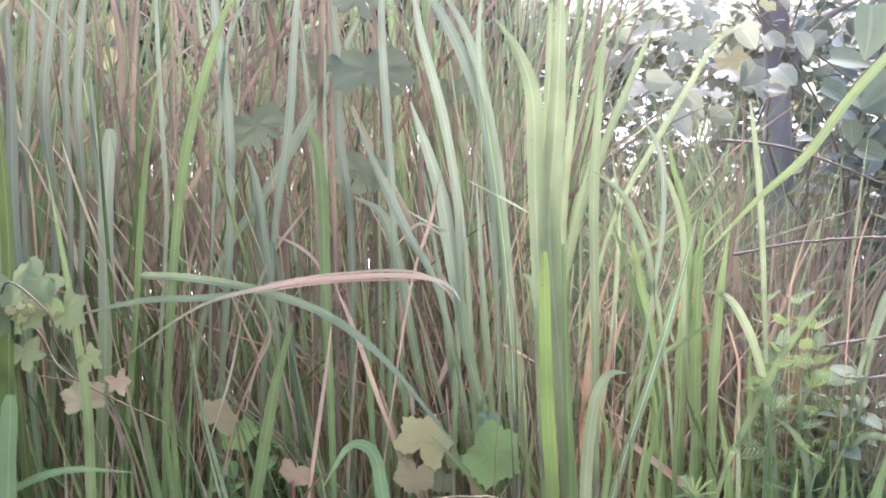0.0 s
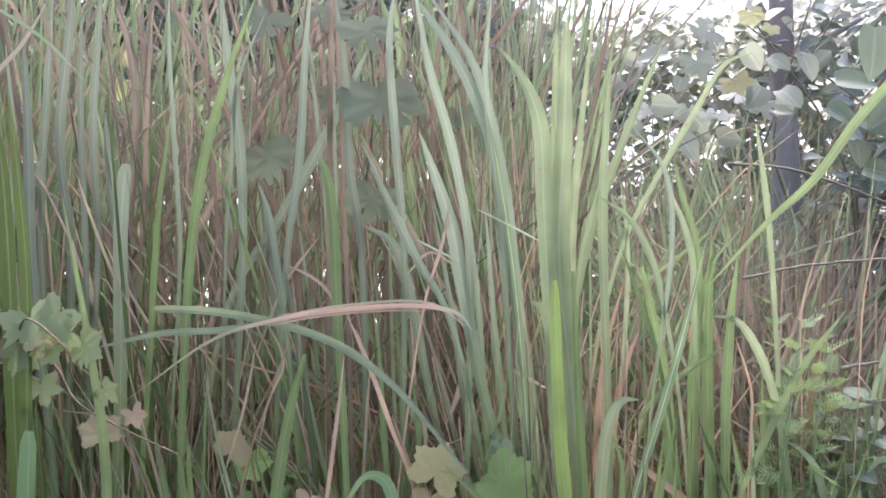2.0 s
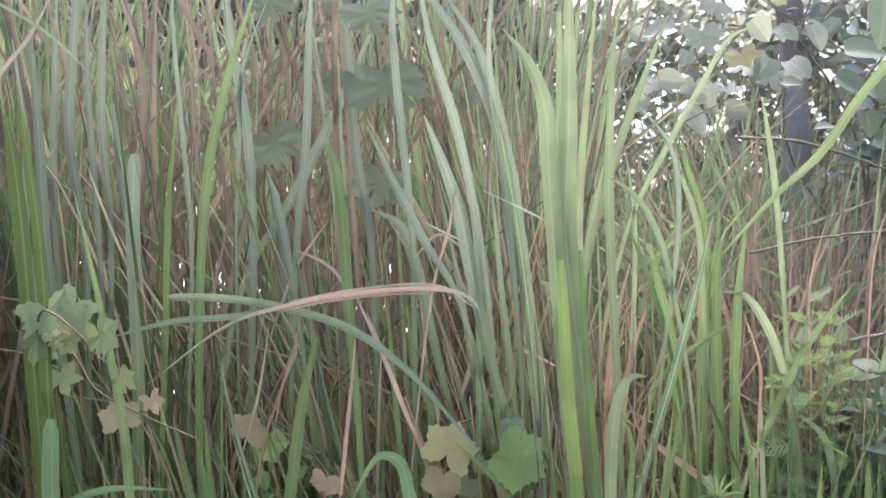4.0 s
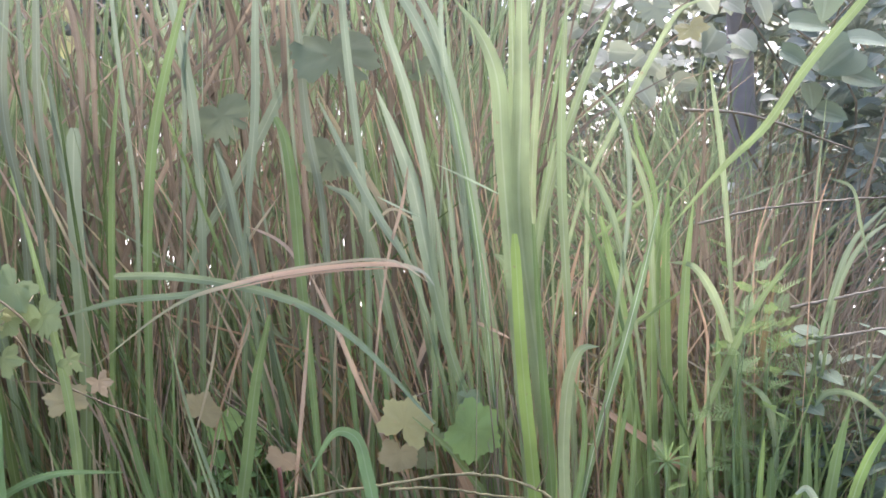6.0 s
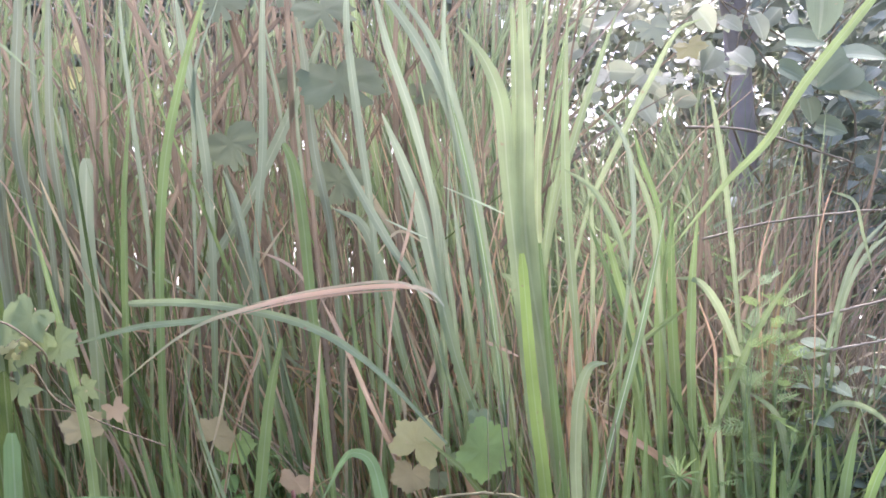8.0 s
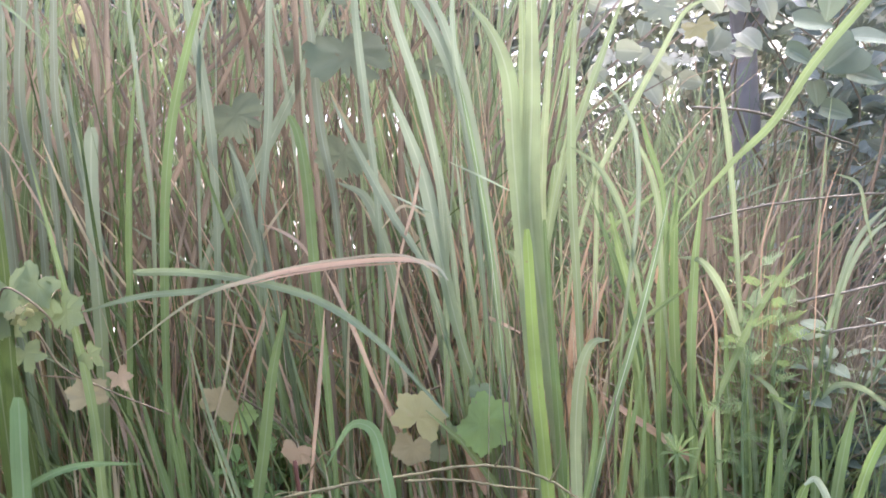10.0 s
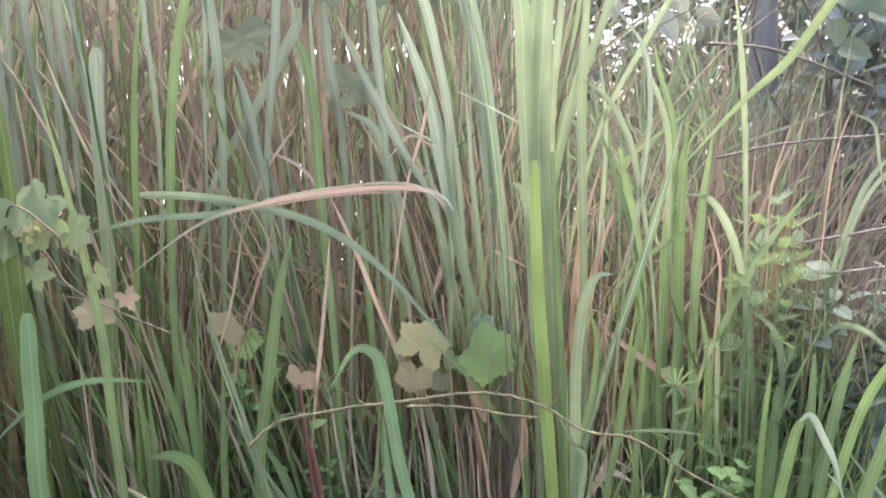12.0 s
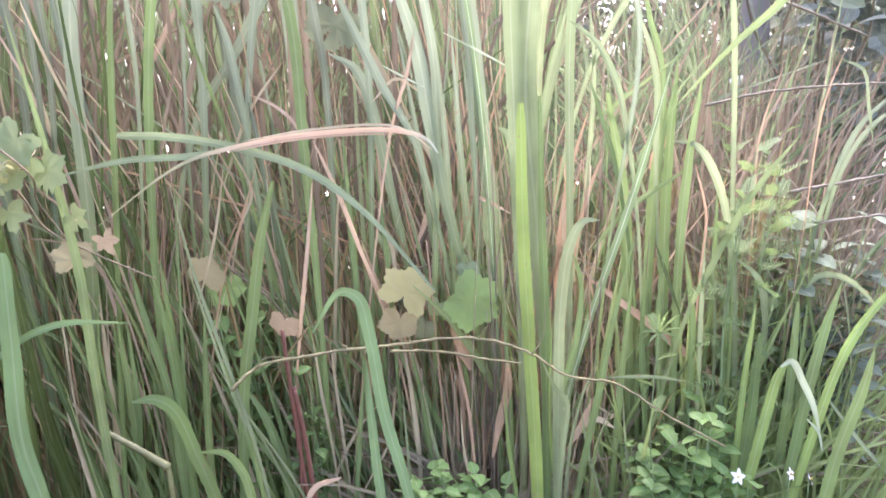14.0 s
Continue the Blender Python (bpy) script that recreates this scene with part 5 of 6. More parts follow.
def fill_clumps():
    """Thinner leaves and stalks that each clump has between its large blades."""
    r = random.Random(5)
    clumps = [o for o in scene.objects if o.name.startswith("tall_grass_clump")]
    for c in clumps:
        way = -0.09 if c.location.x < 0.25 else 0.07
        for k in range(38):
            x, y = c.location.x + r.uniform(-0.14, 0.14), c.location.y + r.uniform(0.06, 0.36)
            h = r.uniform(0.45, 1.45) if c.location.x > 0.2 else r.uniform(0.45, 1.75)
            if c.location.x > 0.45:
                h *= 0.75
            dry = r.random() < (0.25 if c.location.x > 0.35 else 0.6 if c.location.x > 0.05 else 0.38 if c.location.x < -0.5 else 0.5)
            s = Sheet()
            lean = r.gauss(way, 0.15 if r.random() < 0.82 else 0.45) * h
            line = lean_line(x - lean * 0.4, y, h, lean, r.gauss(0, 0.05), r.gauss(0, 0.025), max(r.gauss(0.05, 0.3), 0), 9)
            s.ribbon(line, r.uniform(0.004, 0.008) if dry else r.uniform(0.005, 0.011), 0.08, facing(r.uniform(-0.7, 0.7)), 0.3, r.uniform(-1, 1), 0.8, 0.03, 3)
            # The leftmost clumps get the green with shade put into it.
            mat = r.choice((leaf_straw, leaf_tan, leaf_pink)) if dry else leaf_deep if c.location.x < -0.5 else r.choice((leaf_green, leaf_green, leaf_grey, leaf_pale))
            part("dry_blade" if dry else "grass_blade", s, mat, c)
        for k in range(22):
            x, y = c.location.x + r.uniform(-0.15, 0.15), c.location.y + r.uniform(0.02, 0.26)
            h = r.uniform(0.4, 1.15) if c.location.x < 0.15 else r.uniform(0.3, 0.8)
            lean = r.gauss(0.0, 0.2) * h
            s = Sheet()
            s.tube(lean_line(x - lean * 0.4, y, h, lean, r.gauss(0, 0.05), r.gauss(0, 0.02), max(r.gauss(0.0, 0.2), 0), 6), r.uniform(0.0012, 0.0022), 4, 0.4)
            part("dry_stalk", s, r.choice((leaf_straw, leaf_tan, leaf_tan)), c)
        for k in range(20 if 0.0 < c.location.x < 0.32 else 0):
            x, y = c.location.x + r.uniform(-0.10, 0.10), c.location.y + r.uniform(-0.10, 0.0)
            h = r.uniform(0.55, 1.12)
            lean = r.gauss(-0.04, 0.10) * h
            s = Sheet()
            s.tube(lean_line(x - lean * 0.4, y, h, lean, r.gauss(0, 0.04), r.gauss(0, 0.015), max(r.gauss(0.0, 0.15), 0), 7), r.uniform(0.0016, 0.0034), 5, 0.45)
            part("dry_stalk", s, r.choice((leaf_straw, leaf_dusk, leaf_tan, leaf_dusk)), c)
        for k in range(28 if c.location.x < -0.25 else 14):
            x, y = c.location.x + r.uniform(-0.13, 0.13), max(c.location.y, 1.42) + r.uniform(-0.05, 0.08)
            h = r.uniform(0.35, 1.08 if c.location.x < -0.25 else 0.85)
            lean = r.gauss(2.6 * way, 0.2) * h
            s = Sheet()
            s.ribbon(lean_line(x - lean * 0.3, y, h, lean, r.gauss(0, 0.05), r.gauss(0, 0.02), max(r.gauss(0.05, 0.3), 0), 9), r.uniform(0.004, 0.0085), 0.06, facing(r.uniform(-0.5, 0.5)), 0.25, r.uniform(-0.7, 0.7), 0.7, 0.03, 3)
            part("grass_blade", s, r.choice((leaf_deep, leaf_green, leaf_green, leaf_olive, leaf_straw) if c.location.x < -0.25 else (leaf_green, leaf_pale, leaf_fresh, leaf_olive)), c)


fill_clumps()


# ---- bent broken stalk among the blades ----
def broken_stalk():
    t = thing("broken_stalk", -0.5, 1.27, 0, "thick straw-olive broken grass stalk bent over sideways", "stalk")
    s = Sheet()
    s.tube(curve_through(((-0.50, 1.28, -0.005), (-0.500, 1.275, 0.25), (-0.502, 1.27, 0.450), (-0.505, 1.27, 0.472))), 0.006, 7, 0.9)
    part("lower_stalk", s, pale_stem, t)
    s = Sheet()
    s.tube(curve_through(((-0.501, 1.268, 0.470), (-0.555, 1.275, 0.503), (-0.625, 1.29, 0.538))), 0.0080, 7, 0.7)
    part("bent_stalk", s, pale_stem, t)


broken_stalk()


# ---- vine with lobed leaves ----
def lobed(size, notch=0.34, teeth=0.06, seed=0, eaten=0.0, heart=0.62):
    """The outline of a broad leaf with five rounded, finely toothed lobes; eaten tears its far edge."""
    r = random.Random(seed)
    lobes = [(c, k * r.uniform(0.86, 1.08), r.uniform(0.46, 0.60)) for c, k in ((0.0, 1.0), (1.08, 0.96), (-1.08, 0.96), (2.12, 0.84), (-2.12, 0.84))]
    bites = [(r.uniform(-1.5, 1.5), r.uniform(0.05, 0.13), r.uniform(0.2, 0.6) * eaten) for _ in range(9)] if eaten else []

    def outline(g):
        a = math.atan2(math.sin(g), math.cos(g))
        d = max(k * math.exp(-(abs(a - c) / w) ** 1.35) for c, k, w in lobes)
        d = 1 - notch + notch * d if abs(a) < 2.12 else (1 - notch) * 0.9 + notch * d - heart * ((abs(a) - 2.12) / 1.02) ** 2
        d += teeth * (abs((a * 3.6 + seed) % 1.0 - 0.5) - 0.25) * min(1.0, (3.15 - abs(a)) * 2)
        for c, w, k in bites:
            d -= k * math.exp(-((a - c) / w) ** 4)
        return max(d, 0.12) * size * 0.62
    return outline


def leaf_pose(x, y, z, tilt, turn, yaw=0.0):
    """Face towards the path, tip downwards; tilt leans the face up (negative) or down, turn spins it in its plane."""
    return pose(x, y, z) @ pose(0, 0, 0, 0, 0, yaw) @ pose(0, 0, 0, 90 + tilt, 0, 0) @ pose(0, 0, 0, 0, 0, -90 + turn)


def vine_leaf(vine, material, size, x, y, z, tilt, turn, notch=0.34, label="", eaten=0.0, heart=0.5):
    s = Sheet()
    m = leaf_pose(x, y, z + size * 0.12, tilt + rnd.uniform(-8, 8), turn, rnd.uniform(-22, 22))
    s.fan(m, lobed(size, notch, 0.22, rnd.randrange(1000), eaten, heart), rnd.uniform(0.02, 0.12) / size, 0.028)
    leaf = part("leaf", s, material, vine, label)
    s = Sheet()
    a = m @ Vector((0, 0, -0.001))
    s.tube(curve_through((a, a + Vector((rnd.uniform(-0.004, 0.004), 0.012, 0.006)), a + Vector((rnd.uniform(-0.012, 0.012), 0.03, 0.012)))), 0.0011, 5, 0.9)
    part("leaf_stalk", s, vine_bark, leaf)


def climbing_vine():
    v = thing("creeping_vine", -0.76, 1.32, 0, "creeping vine with small lobed green and rusty leaves on brown stems", "vine", "vines")
    for r, pts in ((0.0024, ((-0.77, 1.36, -0.005), (-0.80, 1.34, 0.5), (-0.80, 1.31, 0.95), (-0.784, 1.30, 1.048), (-0.733, 1.30, 0.997), (-0.697, 1.30, 0.936), (-0.61, 1.30, 0.884), (-0.507, 1.31, 0.831))),
                   (0.0019, ((-0.79, 1.27, 1.03), (-0.72, 1.19, 1.095), (-0.66, 1.20, 1.04), (-0.69, 1.27, 0.99), (-0.681, 1.30, 0.946), (-0.64, 1.30, 0.884)))):
        s = Sheet()
        s.tube(curve_through(pts), r, 6, 0.55, 0.25)
        part("stem", s, vine_bark, v)
    for size, x, y, z, tilt, turn in ((0.100, -0.735, 1.225, 1.075, -12, 20), (0.080, -0.690, 1.225, 1.088, -15, -35), (0.074, -0.648, 1.235, 1.034, -12, 65),
                                      (0.060, -0.672, 1.225, 1.060, -5, -70), (0.060, -0.738, 1.26, 0.962, -8, 15), (0.050, -0.628, 1.27, 0.953, 5, 50),
                                      (0.080, -0.760, 1.24, 1.030, -8, -20), (0.050, -0.712, 1.235, 1.030, -10, 100)):
        vine_leaf(v, leaf_vine, size * 1.04, x, y, z, tilt, turn, 0.5, "", 0.25)
    for k in range(6):
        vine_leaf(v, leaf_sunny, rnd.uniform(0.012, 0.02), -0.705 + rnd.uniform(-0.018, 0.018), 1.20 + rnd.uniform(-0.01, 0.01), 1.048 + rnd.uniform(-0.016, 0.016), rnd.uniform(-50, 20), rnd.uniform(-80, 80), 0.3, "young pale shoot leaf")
    vine_leaf(v, leaf_rust, 0.050, -0.592, 1.30, 0.906, 0, 25, 0.62, "rusty star-shaped leaf")
    vine_leaf(v, leaf_ochre, 0.070, -0.655, 1.305, 0.868, 0, 190, 0.42, "yellowed leaf")
    w = thing("low_vine", -0.1, 1.52, 0, "low vine with large lobed green and yellowing leaves", "vine", "vines")
    for r, pts in ((0.003, ((-0.10, 1.60, -0.005), (-0.09, 1.58, 0.4), (-0.06, 1.56, 0.75), (0.02, 1.55, 0.80), (0.10, 1.55, 0.82))),
                   (0.003, ((-0.12, 1.60, -0.005), (-0.26, 1.58, 0.45), (-0.33, 1.56, 0.70), (-0.44, 1.52, 0.82), (-0.47, 1.52, 0.87)))):
        s = Sheet()
        s.tube(curve_through(pts), r, 6, 0.55, 0.25)
        part("stem", s, vine_bark, w)
    vine_leaf(w, leaf_ochre, 0.076, -0.454, 1.44, 0.800, 5, 150, 0.3, "yellowed leaf")
    vine_leaf(w, leaf_lush, 0.074, -0.443, 1.55, 0.745, -35, 30, 0.3)
    vine_leaf(w, leaf_rust, 0.064, -0.306, 1.48, 0.682, 10, -20, 0.3, "brown withered leaf")
    vine_leaf(w, leaf_yellow, 0.105, -0.041, 1.42, 0.752, -10, 150, 0.40, "ochre yellow leaf")
    vine_leaf(w, leaf_ochre, 0.078, -0.057, 1.47, 0.680, 10, -15, 0.32, "yellowed leaf")
    vine_leaf(w, leaf_lush, 0.118, 0.094, 1.45, 0.722, -5, 58, 0.36, "", 0.0, 0.15)
    vine_leaf(w, leaf_vine, 0.038, 0.026, 1.47, 0.716, 0, -40, 0.2)
    vine_leaf(w, leaf_arch, 0.044, 0.094, 1.47, 0.794, -5, 10, 0.15, "dull green oval leaf")
    vine_leaf(w, leaf_hazed, 0.055, -0.006, 1.50, 0.663, 5, -30, 0.25)
    u = thing("climbing_vine", -0.3, 1.86, 0, "shaded climbing vine with broad lobed grey-green leaves", "vine", "vines")
    for pts in (((-0.32, 1.90, -0.005), (-0.30, 1.90, 0.7), (-0.24, 1.86, 1.3), (-0.20, 1.84, 1.6), (-0.22, 1.82, 1.9)),
                ((-0.30, 1.90, 0.7), (-0.42, 1.88, 1.2), (-0.44, 1.86, 1.5), (-0.40, 1.84, 1.85))):
        s = Sheet()
        s.tube(curve_through(pts), 0.004, 6, 0.55, 0.25)
        part("stem", s, vine_bark, u)
    for size, x, y, z, tilt, turn in ((0.170, -0.163, 1.62, 1.540, -22, 10), (0.118, -0.429, 1.64, 1.420, -20, 25), (0.112, -0.187, 1.66, 1.320, -15, -15), (0.125, -0.186, 1.60, 1.700, -35, 20),
                                      (0.105, -0.443, 1.70, 1.765, -30, -20), (0.075, -0.310, 1.78, 1.600, -25, 40), (0.080, 0.038, 1.80, 1.550, -25, 10), (0.10, -0.30, 1.75, 1.80, -35, 30)):
        vine_leaf(u, leaf_hazed, size, x, y, z, tilt, turn, 0.16, "", 0.75)


climbing_vine()


def back_vine():
    """A vine behind the stalks; sunlight is put into the yellow of the few leaves that show between them."""
    v = thing("sunlit_vine", -1.18, 2.72, 0, "vine with sunlit yellow-green leaves behind the stalks", "vine", "vines")
    s = Sheet()
    s.tube(curve_through(((-1.18, 2.72, -0.005), (-1.30, 2.70, 0.7), (-1.22, 2.68, 1.3), (-1.34, 2.68, 1.7), (-1.28, 2.68, 2.1))), 0.004, 6, 0.5, 0.2)
    part("stem", s, vine_bark, v)
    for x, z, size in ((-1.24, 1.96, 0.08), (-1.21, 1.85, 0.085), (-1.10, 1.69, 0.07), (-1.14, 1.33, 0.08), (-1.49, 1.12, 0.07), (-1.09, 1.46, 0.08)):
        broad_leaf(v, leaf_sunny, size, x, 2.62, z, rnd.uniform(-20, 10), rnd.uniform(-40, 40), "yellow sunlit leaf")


# ---- dead twigs ----
def twig(label, radius, *pts, side=(), bark=bark_pale):
    t = thing("dead_twig", *pts[0], label, "twig", "dead twigs")
    s = Sheet()
    line = curve_through(pts, 7)
    for k, q in enumerate(line[1:-1]):
        q += Vector((0, rnd.uniform(-1, 1), rnd.uniform(-1, 1))) * 0.0013
    s.tube(line, radius, 6, 0.6, 0.45)
    part("branch", s, bark, t)
    for b in side:
        s = Sheet()
        s.tube(curve_through(b, 4), radius * 0.6, 5, 0.4, 0.3)
        part("side_shoot", s, bark, t)


twig("long pale dry twig hanging across the grass", 0.0030, (-0.364, 1.239, 0.631), (-0.318, 1.248, 0.670), (-0.206, 1.257, 0.690), (-0.059, 1.275, 0.699),
     (0.100, 1.275, 0.706), (0.202, 1.275, 0.671), (0.267, 1.275, 0.627), (0.368, 1.275, 0.605), (0.463, 1.266, 0.542), (0.580, 1.257, 0.476),
     side=(((0.202, 1.275, 0.671), (0.220, 1.266, 0.706), (0.224, 1.266, 0.760)), ((-0.318, 1.248, 0.670), (-0.298, 1.239, 0.692), (-0.244, 1.248, 0.689)),
           ((0.100, 1.275, 0.706), (0.107, 1.266, 0.719), (0.116, 1.266, 0.733)), ((-0.149, 1.266, 0.697), (-0.163, 1.257, 0.715), (-0.158, 1.257, 0.742))))
twig("thin pale dry twig behind the grass blades", 0.0026, (-0.071, 1.302, 0.677), (0.024, 1.302, 0.674), (0.113, 1.302, 0.656), (0.185, 1.302, 0.645))
twig("thin grey twig lying across the dry stalks", 0.0032, (0.655, 1.62, 1.137), (0.785, 1.61, 1.162), (0.974, 1.60, 1.177), (1.105, 1.60, 1.179), bark=bark_twig)
twig("pale fallen stalk beside the dark bush", 0.0040, (0.838, 1.55, 0.853), (0.942, 1.55, 0.873), (1.12, 1.57, 0.884), bark=bark_twig)
twig("pale fallen stalk beside the dark bush", 0.0040, (0.833, 1.55, 0.941), (0.935, 1.55, 0.957), (1.11, 1.56, 0.982), bark=bark_twig)
twig("thin grey twig in front of the dark bush", 0.0036, (0.700, 1.80, 1.423), (0.857, 1.80, 1.406), (1.025, 1.80, 1.347), (1.137, 1.80, 1.302), bark=bark_twig)


# ---- bush and trees at the thicket's edge ----
def broad_leaf(parent, material, size, x, y, z, tilt, turn, label=""):
    s = Sheet()
    s.simple_leaf(leaf_pose(x, y, z + size * 0.4, tilt, turn, rnd.uniform(-20, 20)), size, size * 0.86, 0.25, 0.15, 1.0, 9)
    return part("leaf", s, material, parent, label)


def crown(r, count, cx, cy, cz, sx, sy, sz, lo, hi):
    s = Sheet()
    for _ in range(count):
        p = Vector((r.gauss(0, 1), r.gauss(0, 1), r.gauss(0, 1)))
        p = p.normalized() * (r.random() ** 0.4)
        if noise.noise((p.x * 2.1 + cx, p.y * 2.1, p.z * 2.1 + cz)) < -0.12:
            continue
        m = pose(cx + p.x * sx, cy + p.y * sy, cz + p.z * sz, r.uniform(-50, 60), r.uniform(-40, 40), r.uniform(0, 360))
        k = r.uniform(lo, hi)
        s.simple_leaf(m, k, k * r.uniform(0.5, 0.7), 0.25, 0.2, 0.6, 4)
    return s


def dark_bush():
    r = random.Random(8)
    b = thing("broadleaf_bush", 1.45, 2.4, 0, "dense dark bush with heart-shaped grey-green leaves", "bush")
    for k in range(6):
        s = Sheet()
        x, y = 1.45 + r.uniform(-0.12, 0.12), 2.4 + r.uniform(-0.1, 0.15)
        s.tube(curve_through(((x, y, -0.01), (x + r.uniform(-0.1, 0.1), y, 0.8), (x + r.uniform(-0.3, 0.3), y + r.uniform(-0.2, 0.2), 1.5), (x + r.uniform(-0.5, 0.5), y + r.uniform(-0.3, 0.2), 2.1))), 0.007, 7, 0.35, 0.15)
        part("branch", s, vine_bark, b)
    part("crown", crown(r, 1500, 1.88, 2.6, 1.62, 0.62, 0.5, 0.95, 0.06, 0.12), many_bush, b)
    part("lower_crown", crown(r, 1300, 1.62, 2.55, 0.80, 0.62, 0.4, 0.75, 0.05, 0.10), many_bush, b)
    part("side_crown", crown(r, 1100, 2.15, 2.9, 0.8, 0.7, 0.4, 1.0, 0.06, 0.11), many_bush, b)
    broad_leaf(b, leaf_bush, 0.142, 1.135, 1.90, 1.740, 0, 0)
    broad_leaf(b, leaf_bush, 0.150, 1.235, 1.95, 1.535, -20, -60)
    broad_leaf(b, leaf_bush, 0.105, 1.170, 1.86, 1.555, -50, 80)
    broad_leaf(b, leaf_bush, 0.110, 1.200, 1.95, 1.480, -35, 70)
    broad_leaf(b, leaf_bush, 0.108, 1.056, 1.95, 1.625, -40, 80)
    broad_leaf(b, leaf_bush, 0.092, 1.031, 1.95, 1.556, -30, 60)
    broad_leaf(b, leaf_bush, 0.102, 1.115, 1.95, 1.531, -35, 40)
    broad_leaf(b, leaf_bush, 0.079, 1.134, 2.00, 1.477, -20, 0)
    broad_leaf(b, leaf_bush, 0.088, 1.155, 2.00, 1.397, -30, 70)


dark_bush()
back_vine()


def small_tree(name, x, y, lean, height, radius, seed, crowns, label):
    r = random.Random(seed)
    t = thing(name, x, y, 0, label, "tree", "trees behind the grass")
    s = Sheet()
    top = Vector((x + lean, y + 0.1, height))
    s.tube(curve_through(((x, y, -0.02), (x + lean * 0.3, y, height * 0.3), (x + lean * 0.55, y + 0.05, height * 0.65), top), 8), radius, 12, 0.55, 0.05)
    part("trunk", s, bark_grey, t)
    for cx, cy, cz, sx, sy, sz, n in crowns:
        s = Sheet()
        a = Vector((x + lean * 0.6, y + 0.05, height * 0.7))
        c = Vector((cx, cy, cz))
        s.tube(curve_through((a, a.lerp(c, 0.5) + Vector((0, 0, 0.08)), c), 6), radius * 0.4, 8, 0.3, 0.1)
        part("limb", s, bark_grey, t)
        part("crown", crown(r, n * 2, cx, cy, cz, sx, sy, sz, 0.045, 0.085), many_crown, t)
    return t


tree = small_tree("young_tree", 1.35, 2.9, 0.05, 2.6, 0.075, 31, ((1.2, 2.8, 2.25, 0.5, 0.4, 0.3, 110), (1.75, 3.0, 2.2, 0.5, 0.4, 0.4, 260)),
                  "young tree with a slim grey trunk and sunlit leaves")
spread = random.Random(64)
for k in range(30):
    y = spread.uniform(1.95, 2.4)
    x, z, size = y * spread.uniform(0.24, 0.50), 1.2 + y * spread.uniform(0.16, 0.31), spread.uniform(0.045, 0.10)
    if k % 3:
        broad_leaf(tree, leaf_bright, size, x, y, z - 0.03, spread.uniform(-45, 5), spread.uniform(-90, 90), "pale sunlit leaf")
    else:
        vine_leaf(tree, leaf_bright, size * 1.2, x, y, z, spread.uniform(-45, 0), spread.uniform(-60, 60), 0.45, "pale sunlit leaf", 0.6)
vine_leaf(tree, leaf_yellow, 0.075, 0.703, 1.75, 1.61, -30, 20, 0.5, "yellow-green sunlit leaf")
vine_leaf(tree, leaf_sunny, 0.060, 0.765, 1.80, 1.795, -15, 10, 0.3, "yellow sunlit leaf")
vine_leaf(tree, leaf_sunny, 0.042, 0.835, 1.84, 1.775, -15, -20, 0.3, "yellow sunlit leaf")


# ---- herbs ----
def feather_leaf(s, m, length):
    """A finely cut leaf: a rib with narrow toothed leaflets in pairs."""
    s.ribbon([m @ Vector((length * i / 5, 0, -0.15 * length * (i / 5) ** 2)) for i in range(6)], 0.003, 0.3, m.to_3x3() @ Vector((0, 0, 1)), 0.2, 0, 0.8, 0, 3)
    for i in range(1, 10):
        t = i / 9.5
        for d in (-1, 1):
            a = Vector((length * t, 0, -0.15 * length * t * t))
            k = length * 0.42 * (1 - 0.6 * t)
            b = a + Vector((k * 0.6, d * k * 0.8, 0.02 * length))
            s.ribbon([m @ a, m @ a.lerp(b, 0.5), m @ b], 0.0028, 0.1, m.to_3x3() @ Vector((0, 0, 1)), 0.15, 0, 0.7, 0, 3)
            c = a.lerp(b, 0.5)
            s.ribbon([m @ c, m @ (c + Vector((k * 0.34, d * k * 0.1, 0)))], 0.0022, 0.1, m.to_3x3() @ Vector((0, 0, 1)), 0.15, 0, 0.7, 0, 3)


def rosette(w, p, size, count, r):
    """A star of narrow leaflets at a shoot's tip, open towards the path."""
    for k in range(count):
        g = 2 * math.pi * k / count + r.uniform(-0.2, 0.2)
        d = Vector((math.cos(g), -0.5, math.sin(g) + 0.35)) * size * r.uniform(0.75, 1.1)
        s = Sheet()
        s.ribbon([p, p + d * 0.5 + Vector((0, 0, 0.004)), p + d * 0.8 + Vector((0, 0, 0.003)), p + d], 0.0045, 0.1, Vector((0, -1, 0.3)), 0.2, 0.2, 0.5, 0, 3)
        part("leaflet", s, leaf_fern, w)


def feathery_weed(x, y, height, seed, count, size, label, lean=0.0):
    r = random.Random(seed)
    w = thing("feathery_weed", x, y, 0, label, "weed", "feathery weeds")
    line = curve_through(((x + r.uniform(-0.06, 0.06), y + 0.03, -0.01), (x + r.uniform(-0.05, 0.05), y, height * 0.35), (x + r.uniform(-0.03, 0.04), y, height * 0.7), (x + lean, y - 0.02, height)), 7)
    s = Sheet()
    s.tube(line, 0.0019, 6, 0.5, 0.1)
    part("stem", s, green_stem, w)
    for k in range(count):
        p = line[min(len(line) - 1, int((0.35 + 0.65 * (k + 1) / count) * (len(line) - 1)))]
        s = Sheet()
        g = k * 137.5 + r.uniform(-20, 20)
        up = 35 if k > count - 5 else r.uniform(-10, 30)
        feather_leaf(s, pose(*p, 0, 0, g) @ pose(0, 0, 0, r.uniform(-30, 30), -up, 0), size * r.uniform(0.7, 1.1))
        part("leaf", s, leaf_fern, w)
    if size < 0.055:
        rosette(w, line[-1], size * 0.8, 11, r)


